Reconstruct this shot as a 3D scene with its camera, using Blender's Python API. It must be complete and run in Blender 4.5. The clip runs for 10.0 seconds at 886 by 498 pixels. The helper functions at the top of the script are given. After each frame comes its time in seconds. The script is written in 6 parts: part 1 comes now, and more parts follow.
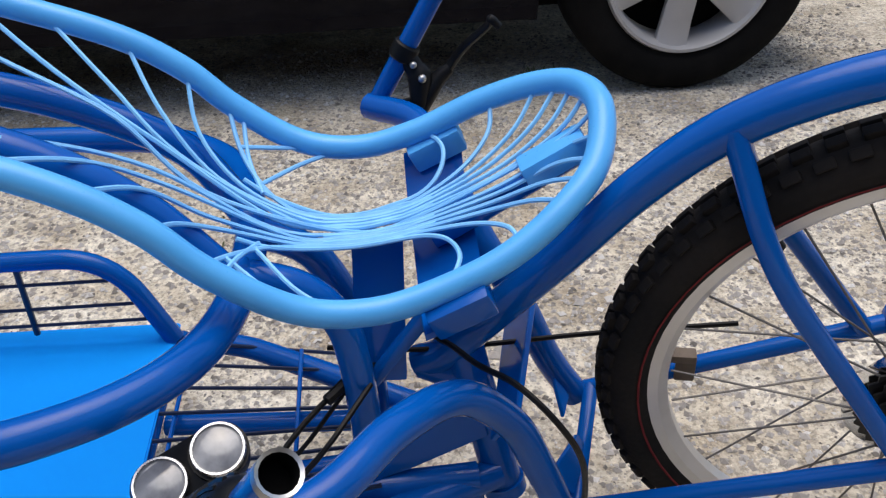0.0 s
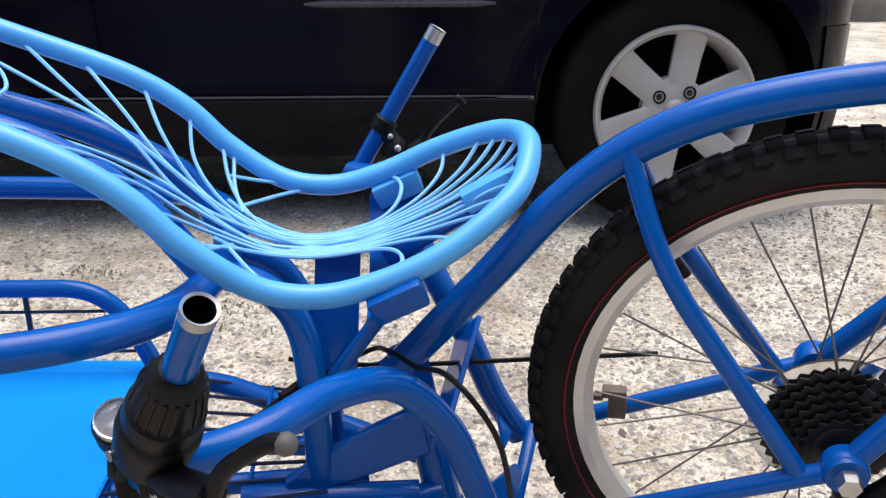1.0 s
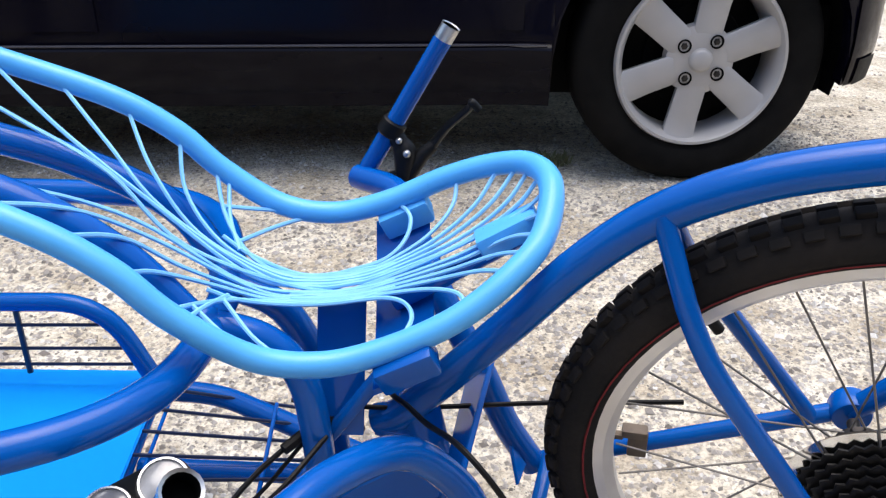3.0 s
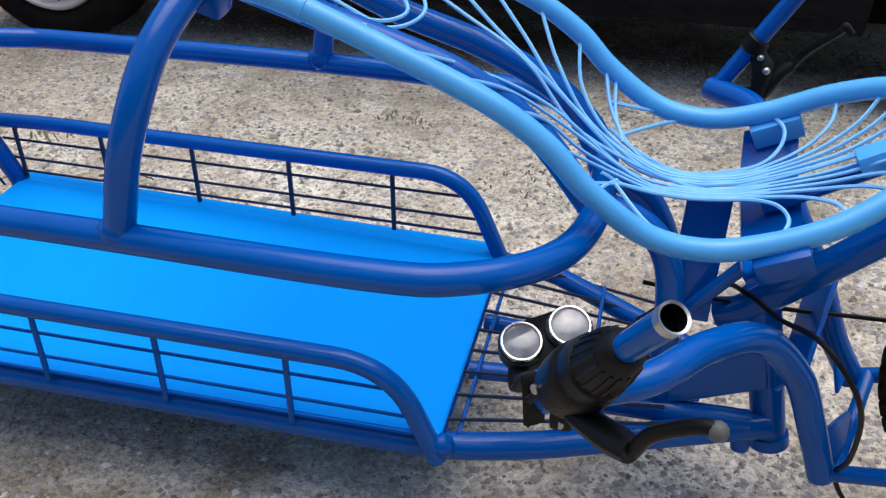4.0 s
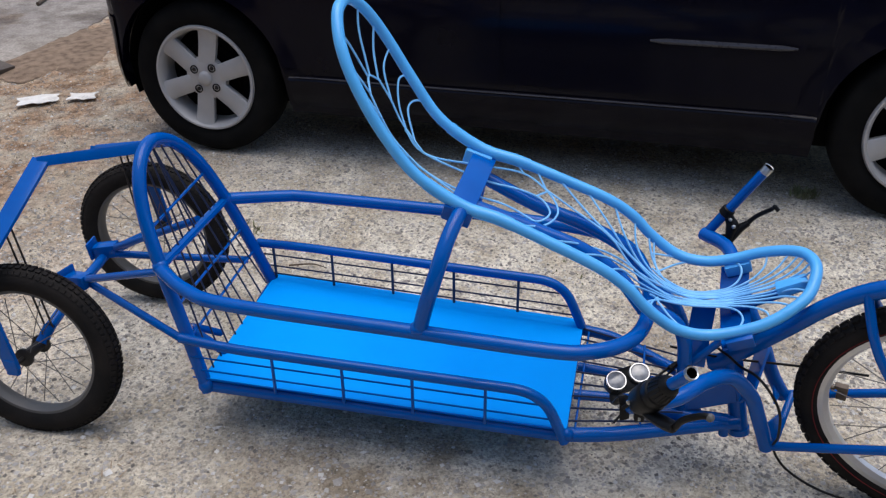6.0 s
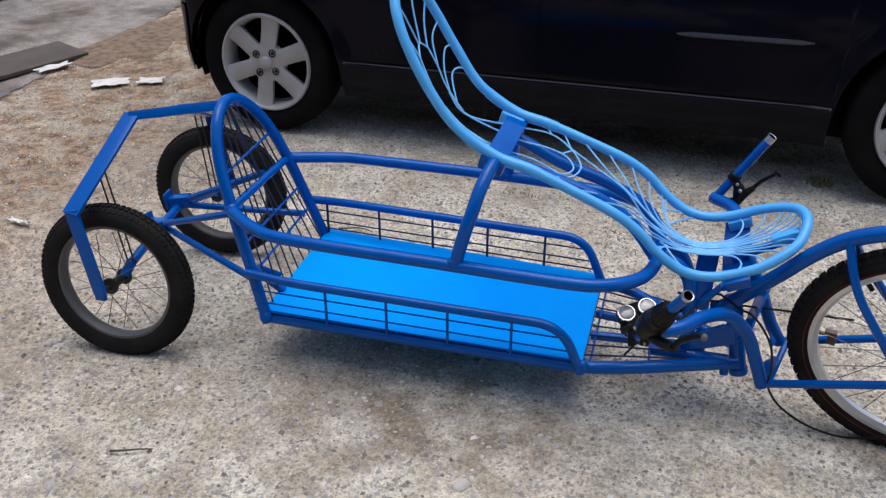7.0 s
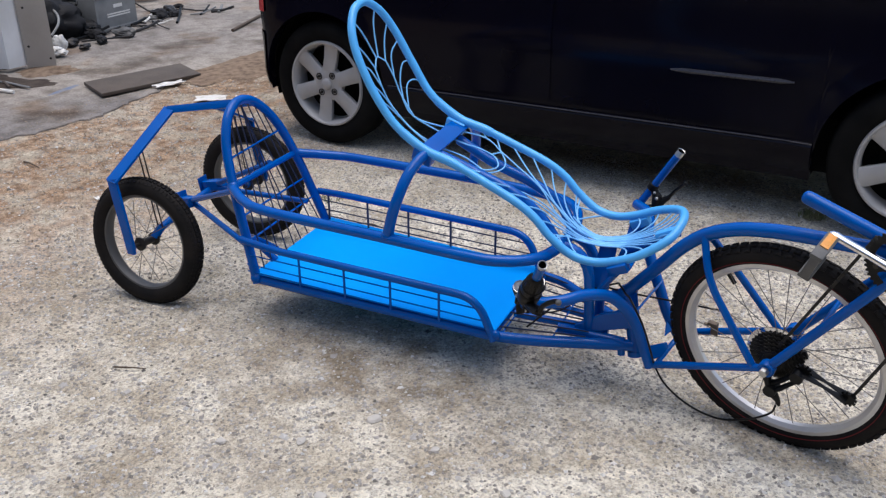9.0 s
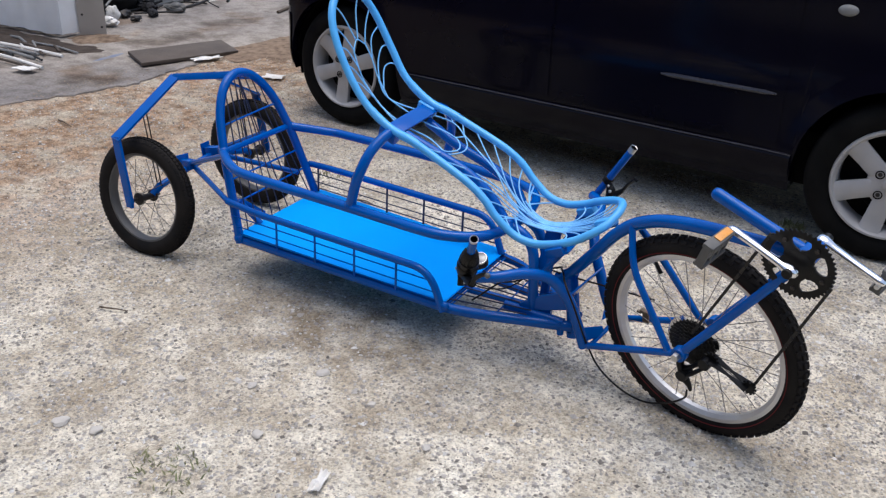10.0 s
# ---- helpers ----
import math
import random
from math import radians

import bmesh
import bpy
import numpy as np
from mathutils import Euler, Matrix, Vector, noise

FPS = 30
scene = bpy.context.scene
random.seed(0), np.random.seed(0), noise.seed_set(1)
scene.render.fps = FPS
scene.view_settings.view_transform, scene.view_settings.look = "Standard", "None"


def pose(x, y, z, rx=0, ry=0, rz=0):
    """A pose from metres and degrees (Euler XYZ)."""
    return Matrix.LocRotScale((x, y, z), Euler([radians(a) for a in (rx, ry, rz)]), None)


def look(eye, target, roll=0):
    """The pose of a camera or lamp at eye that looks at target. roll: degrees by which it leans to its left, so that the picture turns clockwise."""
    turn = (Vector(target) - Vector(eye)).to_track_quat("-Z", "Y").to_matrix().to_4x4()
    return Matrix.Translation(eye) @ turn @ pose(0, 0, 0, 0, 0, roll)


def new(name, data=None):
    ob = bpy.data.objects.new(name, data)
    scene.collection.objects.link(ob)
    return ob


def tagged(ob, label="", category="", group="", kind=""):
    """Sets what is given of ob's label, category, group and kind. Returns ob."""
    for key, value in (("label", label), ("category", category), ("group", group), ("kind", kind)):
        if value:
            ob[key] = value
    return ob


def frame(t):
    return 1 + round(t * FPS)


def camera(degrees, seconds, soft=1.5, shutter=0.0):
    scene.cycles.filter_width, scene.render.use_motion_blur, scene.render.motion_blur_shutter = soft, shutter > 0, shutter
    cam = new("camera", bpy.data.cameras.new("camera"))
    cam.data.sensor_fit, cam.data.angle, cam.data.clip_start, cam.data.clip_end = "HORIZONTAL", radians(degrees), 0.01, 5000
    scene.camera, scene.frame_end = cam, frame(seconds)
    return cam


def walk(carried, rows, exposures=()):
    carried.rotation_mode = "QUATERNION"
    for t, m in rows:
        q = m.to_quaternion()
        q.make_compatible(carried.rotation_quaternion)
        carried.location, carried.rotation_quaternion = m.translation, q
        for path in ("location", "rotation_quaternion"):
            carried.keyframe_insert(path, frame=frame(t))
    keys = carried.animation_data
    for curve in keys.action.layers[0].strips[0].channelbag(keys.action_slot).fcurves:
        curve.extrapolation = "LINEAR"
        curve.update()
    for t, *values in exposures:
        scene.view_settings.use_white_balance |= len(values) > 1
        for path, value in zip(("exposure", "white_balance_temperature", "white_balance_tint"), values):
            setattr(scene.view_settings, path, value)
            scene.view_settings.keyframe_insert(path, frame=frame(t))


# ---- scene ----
cam = camera(54.37, 10.0, soft=1.3)
PATH = [
    (0, (-0.4310, -0.4640, 0.7730), (-0.3134, 1.2710, -0.2485), -2.87),
    (0.5, (-0.3939, -0.5999, 0.6919), (-0.3644, 1.2606, -0.0599), -1.00),
    (1, (-0.3737, -0.6281, 0.6850), (-0.2899, 1.2645, 0.0421), -0.37),
    (1.5, (-0.3466, -0.5337, 0.7149), (-0.2239, 1.3058, -0.0700), -1.04),
    (2, (-0.3391, -0.4545, 0.7677), (-0.2090, 1.3751, -0.0319), -0.65),
    (2.2, (-0.3404, -0.4415, 0.7729), (-0.2082, 1.3954, -0.0190), -0.36),
    (3.3, (-0.4075, -0.5841, 0.7921), (-0.4653, 1.2166, -0.0767), -0.49),
    (3.5, (-0.4420, -0.6263, 0.7953), (-0.6199, 1.1744, -0.0576), -0.69),
    (4, (-0.5211, -0.6388, 0.8098), (-0.9366, 1.0288, -0.2133), -0.15),
    (4.5, (-0.5598, -0.6803, 1.0586), (-0.9480, 0.8681, -0.1460), 1.47),
    (5, (-0.5194, -0.8828, 1.2780), (-1.0290, 0.6101, 0.0497), -3.16),
    (5.5, (-0.5645, -1.1511, 1.3161), (-0.9198, 0.5512, 0.3272), -3.01),
    (6, (-0.6138, -1.3544, 1.3523), (-1.0235, 0.3439, 0.3798), -0.71),
    (6.2, (-0.6187, -1.3943, 1.3652), (-1.1244, 0.2972, 0.4251), -0.01),
    (7.3, (-0.5010, -1.7187, 1.3347), (-0.9952, -0.0280, 0.3887), -0.11),
    (7.5, (-0.4754, -1.7618, 1.3456), (-1.0245, -0.0638, 0.4424), -0.33),
    (8, (-0.3183, -1.8725, 1.3597), (-1.0363, -0.1906, 0.5488), 0.05),
    (8.5, (-0.1434, -1.8975, 1.3726), (-0.8476, -0.2279, 0.5276), -0.40),
    (9, (0.1024, -1.8433, 1.3605), (-0.7169, -0.2282, 0.5130), -0.31),
    (9.5, (0.2574, -1.8231, 1.3759), (-0.6462, -0.2485, 0.5371), -0.73),
    (10, (0.4306, -1.8653, 1.3794), (-0.4974, -0.3132, 0.5219), 2.66),
]
EXPOSURES = [(0, 0.18, 6600, 10), (0.5, 0.50, 6650, 10), (1.0, 0.64, 6700, 10), (2.2, 0.80, 6700, 10), (3.5, 0.56, 6450, 10), (4.0, 0.24, 6400, 10), (4.5, 0.16, 6330, 10), (5, 0.06, 6330, 10), (6.2, 0.06, 6330, 10), (7.3, 0.06, 6330, 10), (10, 0.22, 6330, 10)]
walk(cam, [(t, look(eye, target, roll)) for t, eye, target, roll in PATH], EXPOSURES)

# ---- world and light: a bright overcast day ----
world = bpy.data.worlds.new("world")
scene.world = world
world.use_nodes = True
wn = world.node_tree.nodes
sky = wn.new("ShaderNodeTexSky")
sky.sky_type = "NISHITA"
sky.sun_disc = False
sky.sun_elevation = radians(86)
sky.sun_rotation = radians(20)
sky.air_density, sky.dust_density, sky.ozone_density = 1.0, 3.0, 1.0
wn["Background"].inputs["Strength"].default_value = 0.19
world.node_tree.links.new(sky.outputs["Color"], wn["Background"].inputs["Color"])
sun = new("sun", bpy.data.lights.new("sun", "SUN"))
sun.data.energy, sun.data.angle, sun.data.color = 1.5, radians(55), (1.0, 0.965, 0.92)
sun.matrix_basis = look((0.10, 0.12, 4.2), (0, 0, 0))


# ---- materials ----
def material(name, color, rough=0.5, metal=0.0, second=None, scale=8.0, fine=90.0, bump=0.1, amount=0.5, coat=0.0, depth=0.004, gloss=0.5):
    """A surface with variation at two scales: broad stains in a second colour, fine grain, and relief."""
    m = bpy.data.materials.new(name)
    m.use_nodes = True
    n, l = m.node_tree.nodes, m.node_tree.links
    b = n["Principled BSDF"]
    tc = n.new("ShaderNodeTexCoord")
    broad = n.new("ShaderNodeTexNoise")
    broad.inputs["Scale"].default_value, broad.inputs["Detail"].default_value = scale, 6
    grain = n.new("ShaderNodeTexNoise")
    grain.inputs["Scale"].default_value, grain.inputs["Detail"].default_value = fine, 4
    l.new(tc.outputs["Object"], broad.inputs["Vector"])
    l.new(tc.outputs["Object"], grain.inputs["Vector"])
    ramp = n.new("ShaderNodeValToRGB")
    ramp.color_ramp.elements[0].position, ramp.color_ramp.elements[1].position = 0.38, 0.68
    l.new(broad.outputs["Fac"], ramp.inputs["Fac"])
    mix = n.new("ShaderNodeMix")
    mix.data_type = "RGBA"
    second = second or tuple(c * 0.75 for c in color)
    mix.inputs["A"].default_value, mix.inputs["B"].default_value = (*color, 1), (*second, 1)
    f = n.new("ShaderNodeMath")
    f.operation = "MULTIPLY"
    f.inputs[1].default_value = amount
    l.new(ramp.outputs["Color"], f.inputs[0])
    l.new(f.outputs[0], mix.inputs["Factor"])
    l.new(mix.outputs["Result"], b.inputs["Base Color"])
    r = n.new("ShaderNodeMapRange")
    r.inputs["To Min"].default_value, r.inputs["To Max"].default_value = max(0.02, rough - 0.12), min(1, rough + 0.12)
    l.new(grain.outputs["Fac"], r.inputs["Value"])
    l.new(r.outputs["Result"], b.inputs["Roughness"])
    b.inputs["Metallic"].default_value = metal
    b.inputs["Coat Weight"].default_value = coat
    b.inputs["Specular IOR Level"].default_value = gloss
    bp = n.new("ShaderNodeBump")
    bp.inputs["Strength"].default_value, bp.inputs["Distance"].default_value = bump, depth
    l.new(grain.outputs["Fac"], bp.inputs["Height"])
    l.new(bp.outputs["Normal"], b.inputs["Normal"])
    return m


BLUE = material("blue_gloss_paint", (0.0002, 0.088, 0.385), 0.16, second=(0.0002, 0.064, 0.31), scale=14, fine=160, bump=0.10, depth=0.001, gloss=0.24)
SKYBLUE = material("light_blue_paint", (0.09, 0.42, 0.84), 0.32, second=(0.06, 0.34, 0.74), scale=18, fine=250, bump=0.08, depth=0.001, gloss=0.4)
DECK = material("bright_blue_panel_paint", (0.001, 0.31, 0.92), 0.6, gloss=0.08, second=(0.001, 0.27, 0.84), scale=5, fine=260, bump=0.05, depth=0.001)
CORD = material("light_blue_cord", (0.22, 0.56, 0.90), 0.5, second=(0.13, 0.42, 0.80), scale=40, fine=400, bump=0.1, depth=0.0006)
WIRE = material("dark_blue_wire", (0.004, 0.015, 0.055), 0.45, scale=30, fine=300, bump=0.1, depth=0.0006)
RUBBER = material("tyre_rubber", (0.009, 0.0085, 0.0085), 0.8, gloss=0.15, second=(0.026, 0.021, 0.018), scale=16, fine=180, bump=0.3, depth=0.002)
BLACK = material("black_plastic", (0.0032, 0.0032, 0.0036), 0.45, gloss=0.2, second=(0.008, 0.008, 0.008), scale=25, fine=200, bump=0.15, depth=0.001)
STEEL = material("worn_steel", (0.55, 0.55, 0.54), 0.35, 1.0, second=(0.36, 0.34, 0.31), scale=30, fine=260, bump=0.1, depth=0.0008)
ALLOY = material("bicycle_rim_alloy", (0.66, 0.65, 0.64), 0.42, 0.7, second=(0.5, 0.48, 0.46), scale=12, fine=200, bump=0.06, depth=0.0008)
DARKSTEEL = material("dark_oily_steel", (0.03, 0.03, 0.03), 0.5, 0.7, second=(0.07, 0.055, 0.045), scale=40, fine=240, bump=0.15, depth=0.0008)
DULLRIM = material("dull_grey_rim", (0.10, 0.10, 0.10), 0.55, 0.3, second=(0.12, 0.11, 0.10), scale=14, fine=180, bump=0.1, depth=0.0008)
BEZEL = material("gauge_bezel_metal", (0.55, 0.55, 0.56), 0.28, 1.0, scale=40, fine=250, bump=0.04, depth=0.0005)
WHEELPAINT = material("silver_wheel_paint", (0.40, 0.39, 0.385), 0.42, 0.1, second=(0.33, 0.325, 0.315), scale=9, fine=160, bump=0.05, depth=0.001)
CARPAINT = material("dark_navy_car_paint", (0.0022, 0.0020, 0.0065), 0.14, second=(0.004, 0.0038, 0.009), scale=4, fine=120, bump=0.01, amount=0.6, depth=0.0005, gloss=0.13)
CARTRIM = material("black_car_trim", (0.006, 0.006, 0.007), 0.6, gloss=0.15, second=(0.02, 0.019, 0.018), scale=10, fine=200, bump=0.1, depth=0.001)
DARKGLASS = material("tinted_car_glass", (0.004, 0.004, 0.005), 0.06, scale=3, bump=0.0)
WOOD = material("weathered_board", (0.095, 0.074, 0.058), 0.85, second=(0.045, 0.036, 0.029), scale=6, fine=70, bump=0.4)
PAPER = material("dirty_white_paper", (0.72, 0.70, 0.66), 0.9, second=(0.55, 0.52, 0.46), scale=20, fine=90, bump=0.2)
CONCRETE = material("grey_concrete", (0.30, 0.27, 0.235), 0.9, second=(0.09, 0.075, 0.062), amount=0.85, scale=1.6, fine=55, bump=0.4)
SPOKESTEEL = material("dull_spoke_steel", (0.17, 0.16, 0.15), 0.5, 0.6, second=(0.09, 0.08, 0.07), scale=40, fine=300, bump=0.05, depth=0.0004)
OILY = material("oily_black_steel", (0.010, 0.0095, 0.009), 0.45, 0.3, second=(0.028, 0.024, 0.02), scale=60, fine=300, bump=0.15, depth=0.0006, gloss=0.4)
RUSTY = material("rusty_steel", (0.15, 0.115, 0.085), 0.7, 0.2, second=(0.07, 0.055, 0.045), scale=60, fine=300, bump=0.2, depth=0.0008)
REFLECTOR = material("amber_reflector", (0.75, 0.32, 0.06), 0.3, scale=60, fine=300, bump=0.2, depth=0.0008)
GLASSFACE = material("gauge_face", (0.30, 0.305, 0.31), 0.10, second=(0.10, 0.10, 0.105), amount=0.9, scale=45, fine=300, bump=0.02, gloss=0.8)
PEDALGREY = material("dark_grey_plastic", (0.07, 0.07, 0.068), 0.6, second=(0.14, 0.135, 0.13), scale=25, fine=160, bump=0.25, depth=0.001)
TWIG = material("dry_twig", (0.09, 0.065, 0.045), 0.9, scale=30, fine=200, bump=0.3)
WALLPAINT = material("chalky_white_wall", (0.80, 0.80, 0.79), 0.85, second=(0.45, 0.43, 0.39), scale=2.5, fine=50, bump=0.25)
GREYJUNK = material("grey_plastic", (0.23, 0.23, 0.225), 0.6, second=(0.12, 0.12, 0.115), scale=9, fine=80, bump=0.2)


def gravel():
    m = bpy.data.materials.new("gravelly_sand")
    m.use_nodes = True
    n, l = m.node_tree.nodes, m.node_tree.links
    b = n["Principled BSDF"]
    b.inputs["Roughness"].default_value = 0.95
    b.inputs["Specular IOR Level"].default_value = 0.2
    tc = n.new("ShaderNodeTexCoord")

    def tex(kind, scale, detail=5.0):
        t = n.new(kind)
        t.inputs["Scale"].default_value = scale
        if "Detail" in t.inputs:
            t.inputs["Detail"].default_value = detail
        l.new(tc.outputs["Object"], t.inputs["Vector"])
        return t

    def ramp(src, *stops):
        r = n.new("ShaderNodeValToRGB")
        e = r.color_ramp.elements
        while len(e) < len(stops):
            e.new(0.5)
        for k, (p, c) in zip(e, stops):
            k.position, k.color = p, (*c, 1)
        l.new(src, r.inputs["Fac"])
        return r.outputs["Color"]

    def blend(a, c, fac, mode="MIX"):
        x = n.new("ShaderNodeMix")
        x.data_type, x.blend_type = "RGBA", mode
        l.new(a, x.inputs["A"])
        l.new(c, x.inputs["B"])
        if isinstance(fac, float):
            x.inputs["Factor"].default_value = fac
        else:
            l.new(fac, x.inputs["Factor"])
        return x.outputs["Result"]

    broad = tex("ShaderNodeTexNoise", 0.9, 6)
    mid = tex("ShaderNodeTexNoise", 7.0, 8)
    fine = tex("ShaderNodeTexNoise", 130.0, 3)
    cells = tex("ShaderNodeTexVoronoi", 190.0)
    cells2 = tex("ShaderNodeTexVoronoi", 95.0)
    base = ramp(broad.outputs["Fac"], (0.35, (0.355, 0.325, 0.275)), (0.52, (0.412, 0.386, 0.336)), (0.68, (0.46, 0.438, 0.393)))
    dirt = ramp(mid.outputs["Fac"], (0.38, (0.62, 0.57, 0.49)), (0.58, (1.03, 1.03, 1.02)))
    c1 = blend(base, dirt, 0.65, "MULTIPLY")
    grains = ramp(cells.outputs["Color"], (0.0, (0.50, 0.48, 0.46)), (0.22, (0.84, 0.82, 0.80)), (0.7, (1.0, 0.99, 0.97)), (1.0, (1.50, 1.49, 1.46)))
    c2 = blend(c1, grains, 0.78, "MULTIPLY")
    g2 = ramp(cells2.outputs["Color"], (0.08, (0.50, 0.47, 0.45)), (0.3, (0.95, 0.95, 0.94)), (0.75, (1.0, 1.0, 1.0)), (0.97, (1.45, 1.44, 1.40)))
    c3 = blend(c2, g2, 0.45, "MULTIPLY")
    blot = tex("ShaderNodeTexNoise", 24.0, 6)
    c3 = blend(c3, ramp(blot.outputs["Fac"], (0.38, (0.58, 0.545, 0.51)), (0.50, (1.0, 1.0, 1.0)), (0.64, (1.18, 1.17, 1.15))), 0.32, "MULTIPLY")
    clods = tex("ShaderNodeTexNoise", 74.0, 5)
    c3 = blend(c3, ramp(clods.outputs["Fac"], (0.34, (0.58, 0.55, 0.52)), (0.44, (0.94, 0.93, 0.92)), (0.56, (1.03, 1.03, 1.02)), (0.68, (1.30, 1.29, 1.27))), 0.55, "MULTIPLY")
    # dry, brown earth towards the yard's back corner
    sep = n.new("ShaderNodeSeparateXYZ")
    l.new(tc.outputs["Object"], sep.inputs[0])
    mr = n.new("ShaderNodeMapRange")
    mr.inputs["From Min"].default_value, mr.inputs["From Max"].default_value = -1.8, -2.9
    l.new(sep.outputs["X"], mr.inputs["Value"])
    mul = n.new("ShaderNodeMath")
    mul.operation = "MULTIPLY"
    l.new(mr.outputs["Result"], mul.inputs[0])
    l.new(ramp(mid.outputs["Fac"], (0.36, (0.15, 0.15, 0.15)), (0.56, (0.95, 0.95, 0.95))), mul.inputs[1])
    brown = ramp(fine.outputs["Fac"], (0.3, (0.15, 0.092, 0.055)), (0.7, (0.35, 0.245, 0.160)))
    brown = blend(brown, g2, 0.45, "MULTIPLY")
    brown = blend(brown, ramp(blot.outputs["Fac"], (0.36, (0.50, 0.42, 0.37)), (0.48, (0.95, 0.92, 0.90)), (0.64, (1.40, 1.40, 1.38))), 0.9, "MULTIPLY")
    stains = tex("ShaderNodeTexNoise", 2.3, 4)
    c3 = blend(c3, ramp(stains.outputs["Fac"], (0.34, (0.64, 0.60, 0.55)), (0.50, (1.03, 1.03, 1.02))), 0.75, "MULTIPLY")
    c4 = blend(c3, brown, mul.outputs[0])
    # darker, browner ground in a ragged patch before the tricycle
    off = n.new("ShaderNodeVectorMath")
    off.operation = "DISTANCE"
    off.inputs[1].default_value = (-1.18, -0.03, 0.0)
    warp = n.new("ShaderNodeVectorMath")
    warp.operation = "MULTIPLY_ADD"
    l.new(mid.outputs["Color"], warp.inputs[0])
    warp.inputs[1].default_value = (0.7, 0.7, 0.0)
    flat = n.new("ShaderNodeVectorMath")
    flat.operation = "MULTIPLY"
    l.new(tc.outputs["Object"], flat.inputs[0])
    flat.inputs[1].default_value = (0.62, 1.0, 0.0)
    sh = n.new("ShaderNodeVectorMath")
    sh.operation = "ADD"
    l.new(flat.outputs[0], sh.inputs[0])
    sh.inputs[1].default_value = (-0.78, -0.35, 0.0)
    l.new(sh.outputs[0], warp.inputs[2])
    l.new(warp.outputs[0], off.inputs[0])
    ragged_dark = ramp(off.outputs["Value"], (0.05, (0.42, 0.37, 0.32)), (0.30, (1.0, 1.0, 1.0)))
    c4 = blend(c4, ragged_dark, 0.75, "MULTIPLY")
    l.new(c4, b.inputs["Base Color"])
    bp = n.new("ShaderNodeBump")
    bp.inputs["Strength"].default_value, bp.inputs["Distance"].default_value = 0.8, 0.007
    add = n.new("ShaderNodeMath")
    add.operation = "MULTIPLY_ADD"
    l.new(clods.outputs["Fac"], add.inputs[0])
    add.inputs[1].default_value = 1.6
    l.new(fine.outputs["Fac"], add.inputs[2])
    l.new(add.outputs[0], bp.inputs["Height"])
    l.new(bp.outputs["Normal"], b.inputs["Normal"])
    return m


GRAVEL = gravel()


def apron_material():
    """Trodden concrete: tan-grey, with broad dark stains, rusty brown patches and grit."""
    m = bpy.data.materials.new("stained_concrete")
    m.use_nodes = True
    n, l = m.node_tree.nodes, m.node_tree.links
    b = n["Principled BSDF"]
    b.inputs["Roughness"].default_value = 0.92
    b.inputs["Specular IOR Level"].default_value = 0.25
    tc = n.new("ShaderNodeTexCoord")
    colour = None
    layers = ((0.7, 4, ((0.36, (0.20, 0.185, 0.175)), (0.60, (0.34, 0.305, 0.262)))),
              (1.7, 6, ((0.36, (0.42, 0.38, 0.35)), (0.47, (0.95, 0.95, 0.95)))),
              (2.6, 6, ((0.55, (1.0, 1.0, 1.0)), (0.68, (0.84, 0.70, 0.58)))),
              (11.0, 7, ((0.36, (0.70, 0.68, 0.66)), (0.60, (1.08, 1.08, 1.08)))),
              (75.0, 3, ((0.30, (0.72, 0.70, 0.69)), (0.70, (1.18, 1.18, 1.18)))))
    for scale, detail, stops in layers:
        t = n.new("ShaderNodeTexNoise")
        t.inputs["Scale"].default_value, t.inputs["Detail"].default_value = scale, detail
        l.new(tc.outputs["Object"], t.inputs["Vector"])
        rp = n.new("ShaderNodeValToRGB")
        for e, (pos, c) in zip(rp.color_ramp.elements, stops):
            e.position, e.color = pos, (*c, 1)
        l.new(t.outputs["Fac"], rp.inputs["Fac"])
        if colour is None:
            colour = rp.outputs["Color"]
        else:
            x = n.new("ShaderNodeMix")
            x.data_type, x.blend_type = "RGBA", "MULTIPLY"
            x.inputs["Factor"].default_value = 0.9
            l.new(colour, x.inputs["A"])
            l.new(rp.outputs["Color"], x.inputs["B"])
            colour = x.outputs["Result"]
    l.new(colour, b.inputs["Base Color"])
    bp = n.new("ShaderNodeBump")
    bp.inputs["Strength"].default_value, bp.inputs["Distance"].default_value = 0.5, 0.006
    l.new(t.outputs["Fac"], bp.inputs["Height"])
    l.new(bp.outputs["Normal"], b.inputs["Normal"])
    return m


APRON = apron_material()


# ---- building helpers ----
def link_mesh(name, bm, mat, smooth=True):
    me = bpy.data.meshes.new(name)
    bm.normal_update()
    bm.to_mesh(me)
    bm.free()
    if smooth:
        me.polygons.foreach_set("use_smooth", [True] * len(me.polygons))
        me.set_sharp_from_angle(angle=radians(40))
    if mat:
        me.materials.append(mat)
    return new(name, me)


def part(name, bm, mat, parent, label="", smooth=True, m=None):
    ob = link_mesh(name, bm, mat, smooth)
    ob.parent = parent
    if m is not None:
        ob.matrix_basis = m
    return tagged(ob, label)


def share(name, me, parent, m):
    """Another piece on a mesh that is there already."""
    ob = new(name, me)
    ob.parent = parent
    ob.matrix_basis = m
    return ob


def thing(name, label, category, m=None, group="", kind=""):
    ob = new(name)
    ob.empty_display_size = 0.1
    if m is not None:
        ob.matrix_basis = m
    return tagged(ob, label, category, group, kind)


